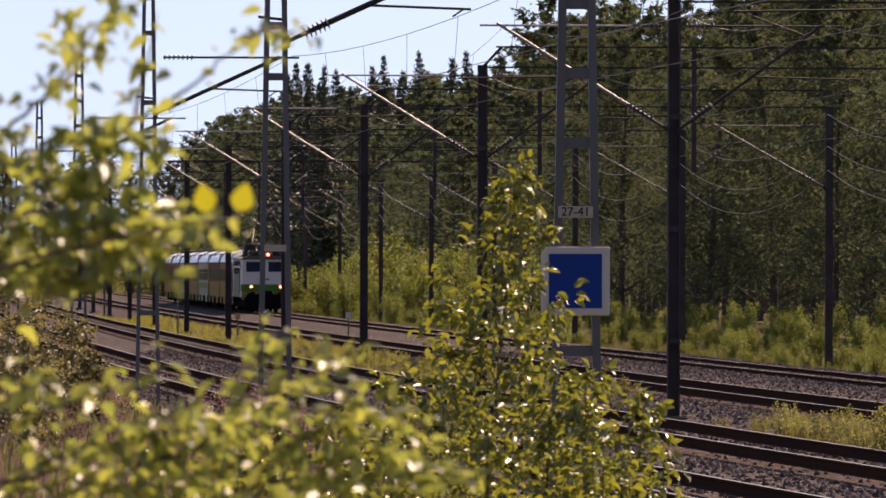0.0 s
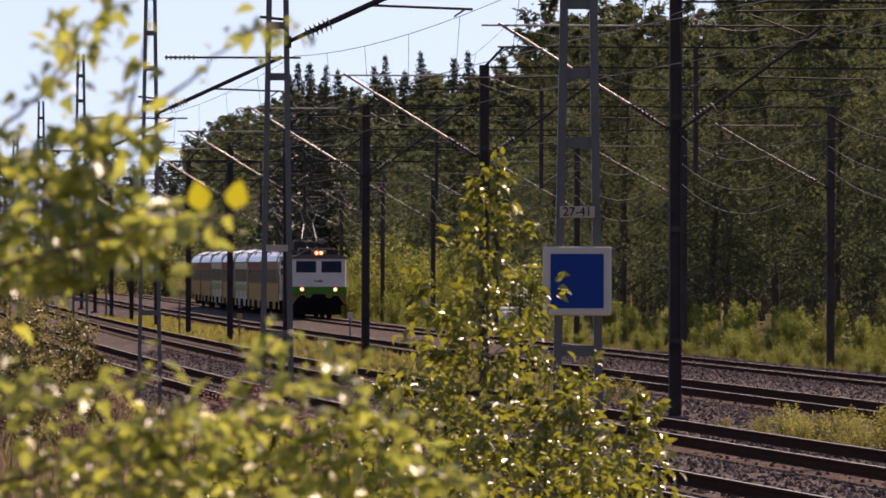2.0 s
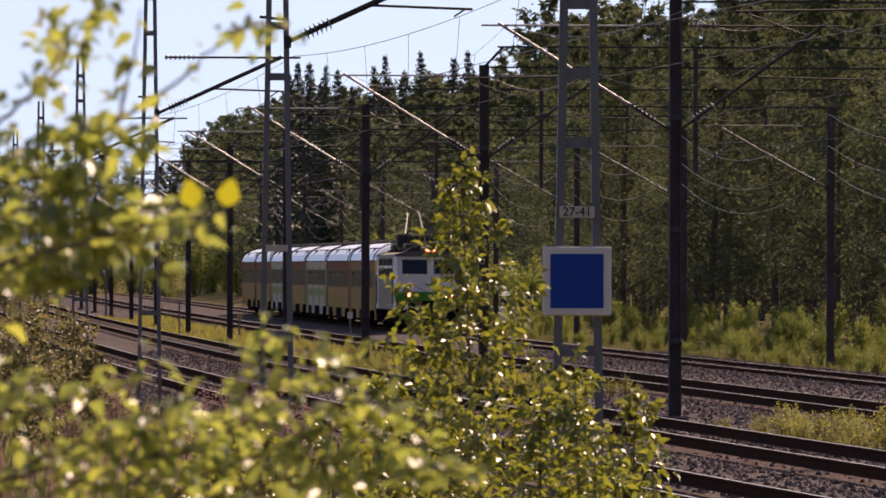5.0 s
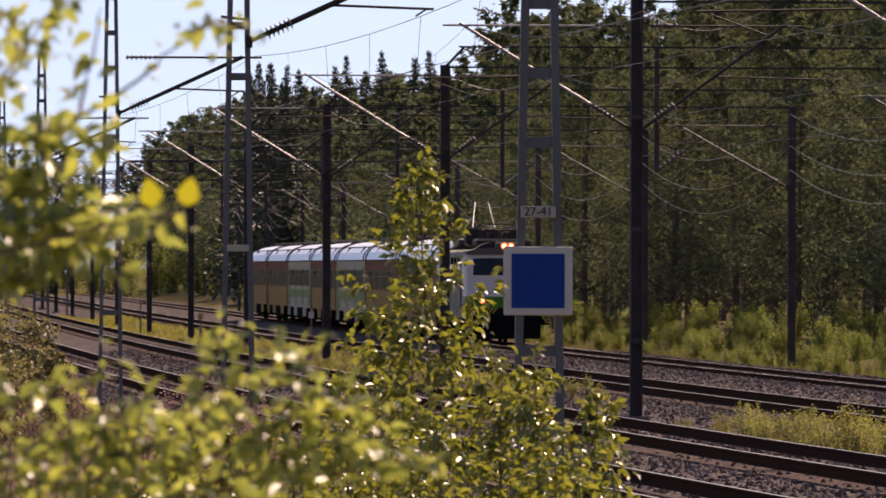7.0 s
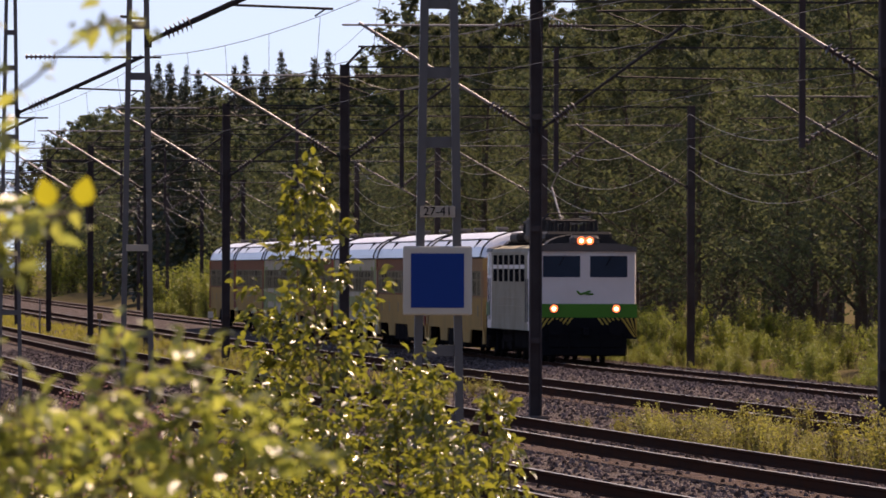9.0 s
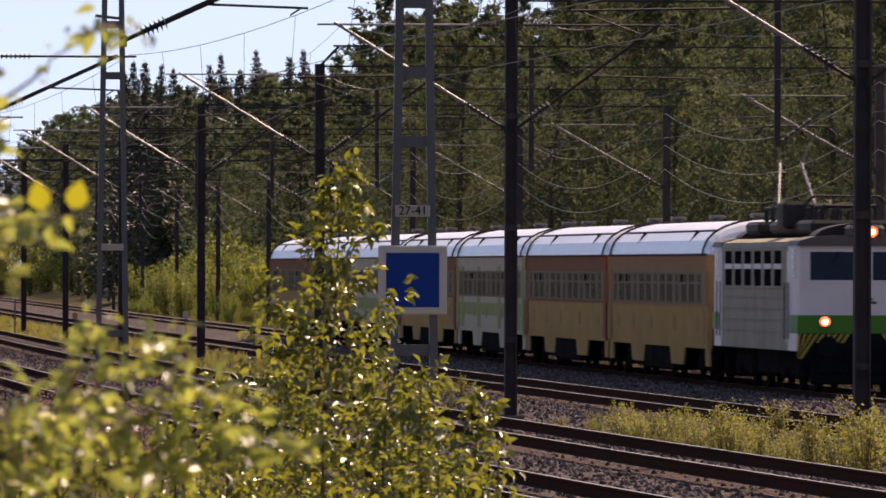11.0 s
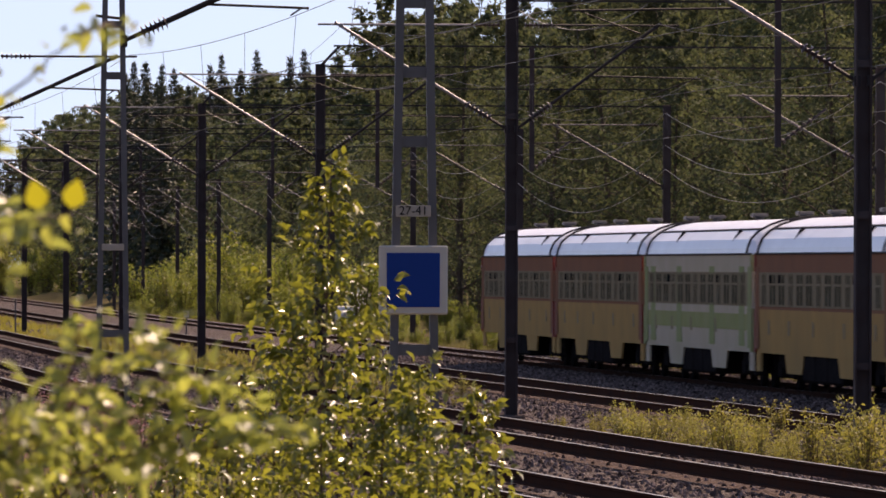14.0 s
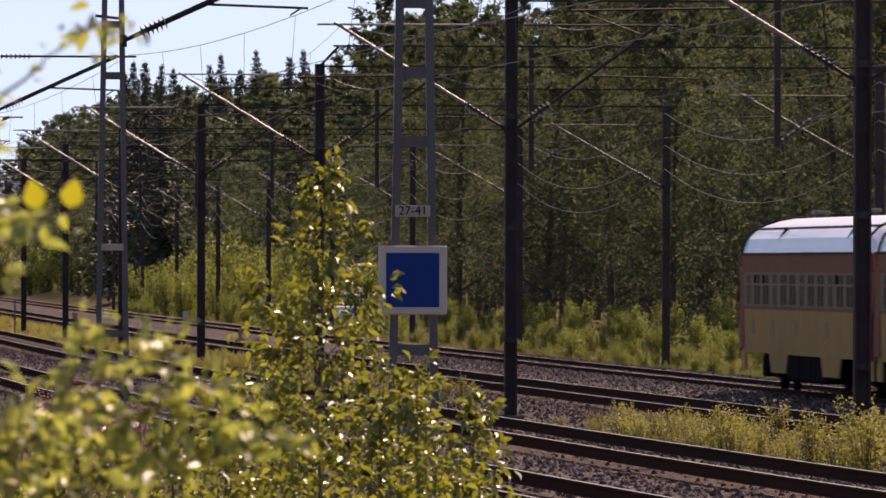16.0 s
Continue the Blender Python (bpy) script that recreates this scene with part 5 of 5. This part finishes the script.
def make_car(m):
    g = thing("parked_van", "white van parked behind the bushes beside the line", "van", m=m)
    bm = bmesh.new()
    prof = [(-2.1, 0.35), (2.1, 0.35), (2.15, 0.9), (1.85, 1.15), (1.35, 1.3), (0.75, 2.05), (-1.7, 2.2), (-2.1, 2.0), (-2.12, 0.8)]
    for w, (a, b) in ((0, (-0.8, 0.8)),):
        l = [bm.verts.new((a * (0.84 if z > 1.4 else 1), -y, z)) for y, z in prof]
        r = [bm.verts.new((b * (0.84 if z > 1.4 else 1), -y, z)) for y, z in prof]
        bm.faces.new(l)
        bm.faces.new(r)
        for j in range(len(prof)):
            k = (j + 1) % len(prof)
            bm.faces.new((l[j], l[k], r[k], r[j]))
    bmesh.ops.bevel(bm, geom=list(bm.edges), offset=0.06, segments=2, affect="EDGES")
    part("body", bm, "car_white", g, smooth=True)
    bm = bmesh.new()
    v = [bm.verts.new(c) for c in ((-0.66, -1.30, 1.40), (0.66, -1.30, 1.40), (0.58, -0.86, 1.95), (-0.58, -0.86, 1.95))]
    bm.faces.new(v)
    r = bmesh.ops.extrude_face_region(bm, geom=bm.faces[:])
    bmesh.ops.translate(bm, vec=(0, -0.02, 0.02), verts=[q for q in r["geom"] if isinstance(q, bmesh.types.BMVert)])
    part("windscreen", bm, "glass", g)
    for s in (-0.72, 0.72):
        for y in (-1.3, 1.3):
            part("wheel", one_rod((s - 0.1, y, 0.31), (s + 0.1, y, 0.31), 0.31, None, 16), "black", g)
    part("aerial", one_rod((0.3, 0.3, 2.12), (0.32, 0.4, 2.5), 0.012), "black", g)


make_car(Matrix.Translation(on_line(VAN_D, VAN_O, float(ground_z(VAN_O, VAN_D)) - 0.02)) @ pose(0, 0, 0, 0, 0, -14))


def make_post(u, d, y_top, board, label, name, w=0.09):
    p = px(u, y_top, d)
    o = p.x - float(line_x(d))
    gz = float(ground_z(o, d))
    g = thing(name, label, "post", m=Matrix.Translation((p.x, d, gz)))
    h = p.z - gz
    part("post", one_rod((0, 0, -0.2), (0, 0, h), 0.035, None, 8), "galv", g)
    if board:
        part("board", one_box(-0.11, 0.11, -0.05, -0.036, h - 0.26, h, 0.005), board, g)


make_post(620, 436.0, 553, "sign_white", "small white marker board on a post beside the track", "marker_post")
make_post(424, 452.0, 556, "tan", "small faded box on a post beside the mast", "cable_post")
make_post(318, 470.0, 532, None, "short grey steel post between the tracks", "steel_post")


def make_signal(u, d, y_lamp):
    p = px(u, y_lamp, d)
    o = p.x - float(line_x(d))
    gz = float(ground_z(o, d))
    h = p.z - gz
    g = thing("railway_signal", "railway signal showing a red light", "signal", "signals", m=Matrix.Translation((p.x, d, gz)))
    part("post", one_rod((0, 0, -0.2), (0, 0, h + 0.5), 0.07, None, 8), "galv", g)
    hd = part("signal_head", one_box(-0.25, 0.25, -0.12, 0.05, h - 0.4, h + 0.7, 0.05), "black", g)
    part("lens", one_rod((0, -0.12, h), (0, -0.14, h), 0.11, None, 12), "lamp_red", hd)


make_signal(188, 700.0, 400)


def motions():
    ts = [0, 1, 2, 3, 4, 5, 6, 7, 8, 9, 10, 11, 12, 13, 14, 15, 16]
    walk(LOCO, [(t, place_on_track(train_front(t) + 9.2)) for t in ts])
    for i, c in enumerate(COACHES):
        walk(c, [(t, place_on_track(train_front(t) + 19.0 + 13.2 + 26.42 * i)) for t in ts])
    tip = [(0, 920), (0.5, 935), (1, 945), (1.5, 905), (2, 868), (2.5, 850), (3, 833), (3.5, 806), (4, 804), (5, 815), (6, 806), (6.5, 802), (7, 806),
           (7.5, 823), (8, 817), (8.5, 796), (9, 780), (9.5, 790), (10, 830), (11, 900), (12, 939), (12.5, 962), (13, 931), (13.5, 900), (14, 877), (14.5, 836), (15, 816), (15.5, 838), (16, 866)]

    def sway(ob, gain, lag=0.0, wob=0.0):
        base = ob.matrix_world.copy()
        rows = []
        for t, u in tip:
            a = math.degrees((u - 850) * 55.0 / F_PX / BIRCH_H) * gain
            rows.append((t, base @ pose(0, 0, 0, wob * math.sin(2.1 * t + lag), a, 0)))
        walk(ob, rows)
    sway(BIRCH, 1.0)
    for k, ob in enumerate(LOWS):
        sway(ob, 0.3 + 0.07 * (k % 4), k * 1.3, 0.6)
    for k, ob in enumerate(NEARS):
        sway(ob, 0.1, k * 1.7, 0.5)
    base = RIGHT.matrix_world.copy()
    pivot = Matrix.Translation((0, 0, 1.32))
    nod = [(0, 0), (2, 1), (4, 0), (6.5, -2), (8, -3), (9.5, -3), (11, -5), (12, -7), (13, -8), (14, -8), (15, -9), (16, -6)]
    walk(RIGHT, [(t, base @ pivot @ pose(0, 0, 0, 0.5 * math.sin(2.3 * t), a, 0) @ pivot.inverted()) for t, a in nod])


motions()
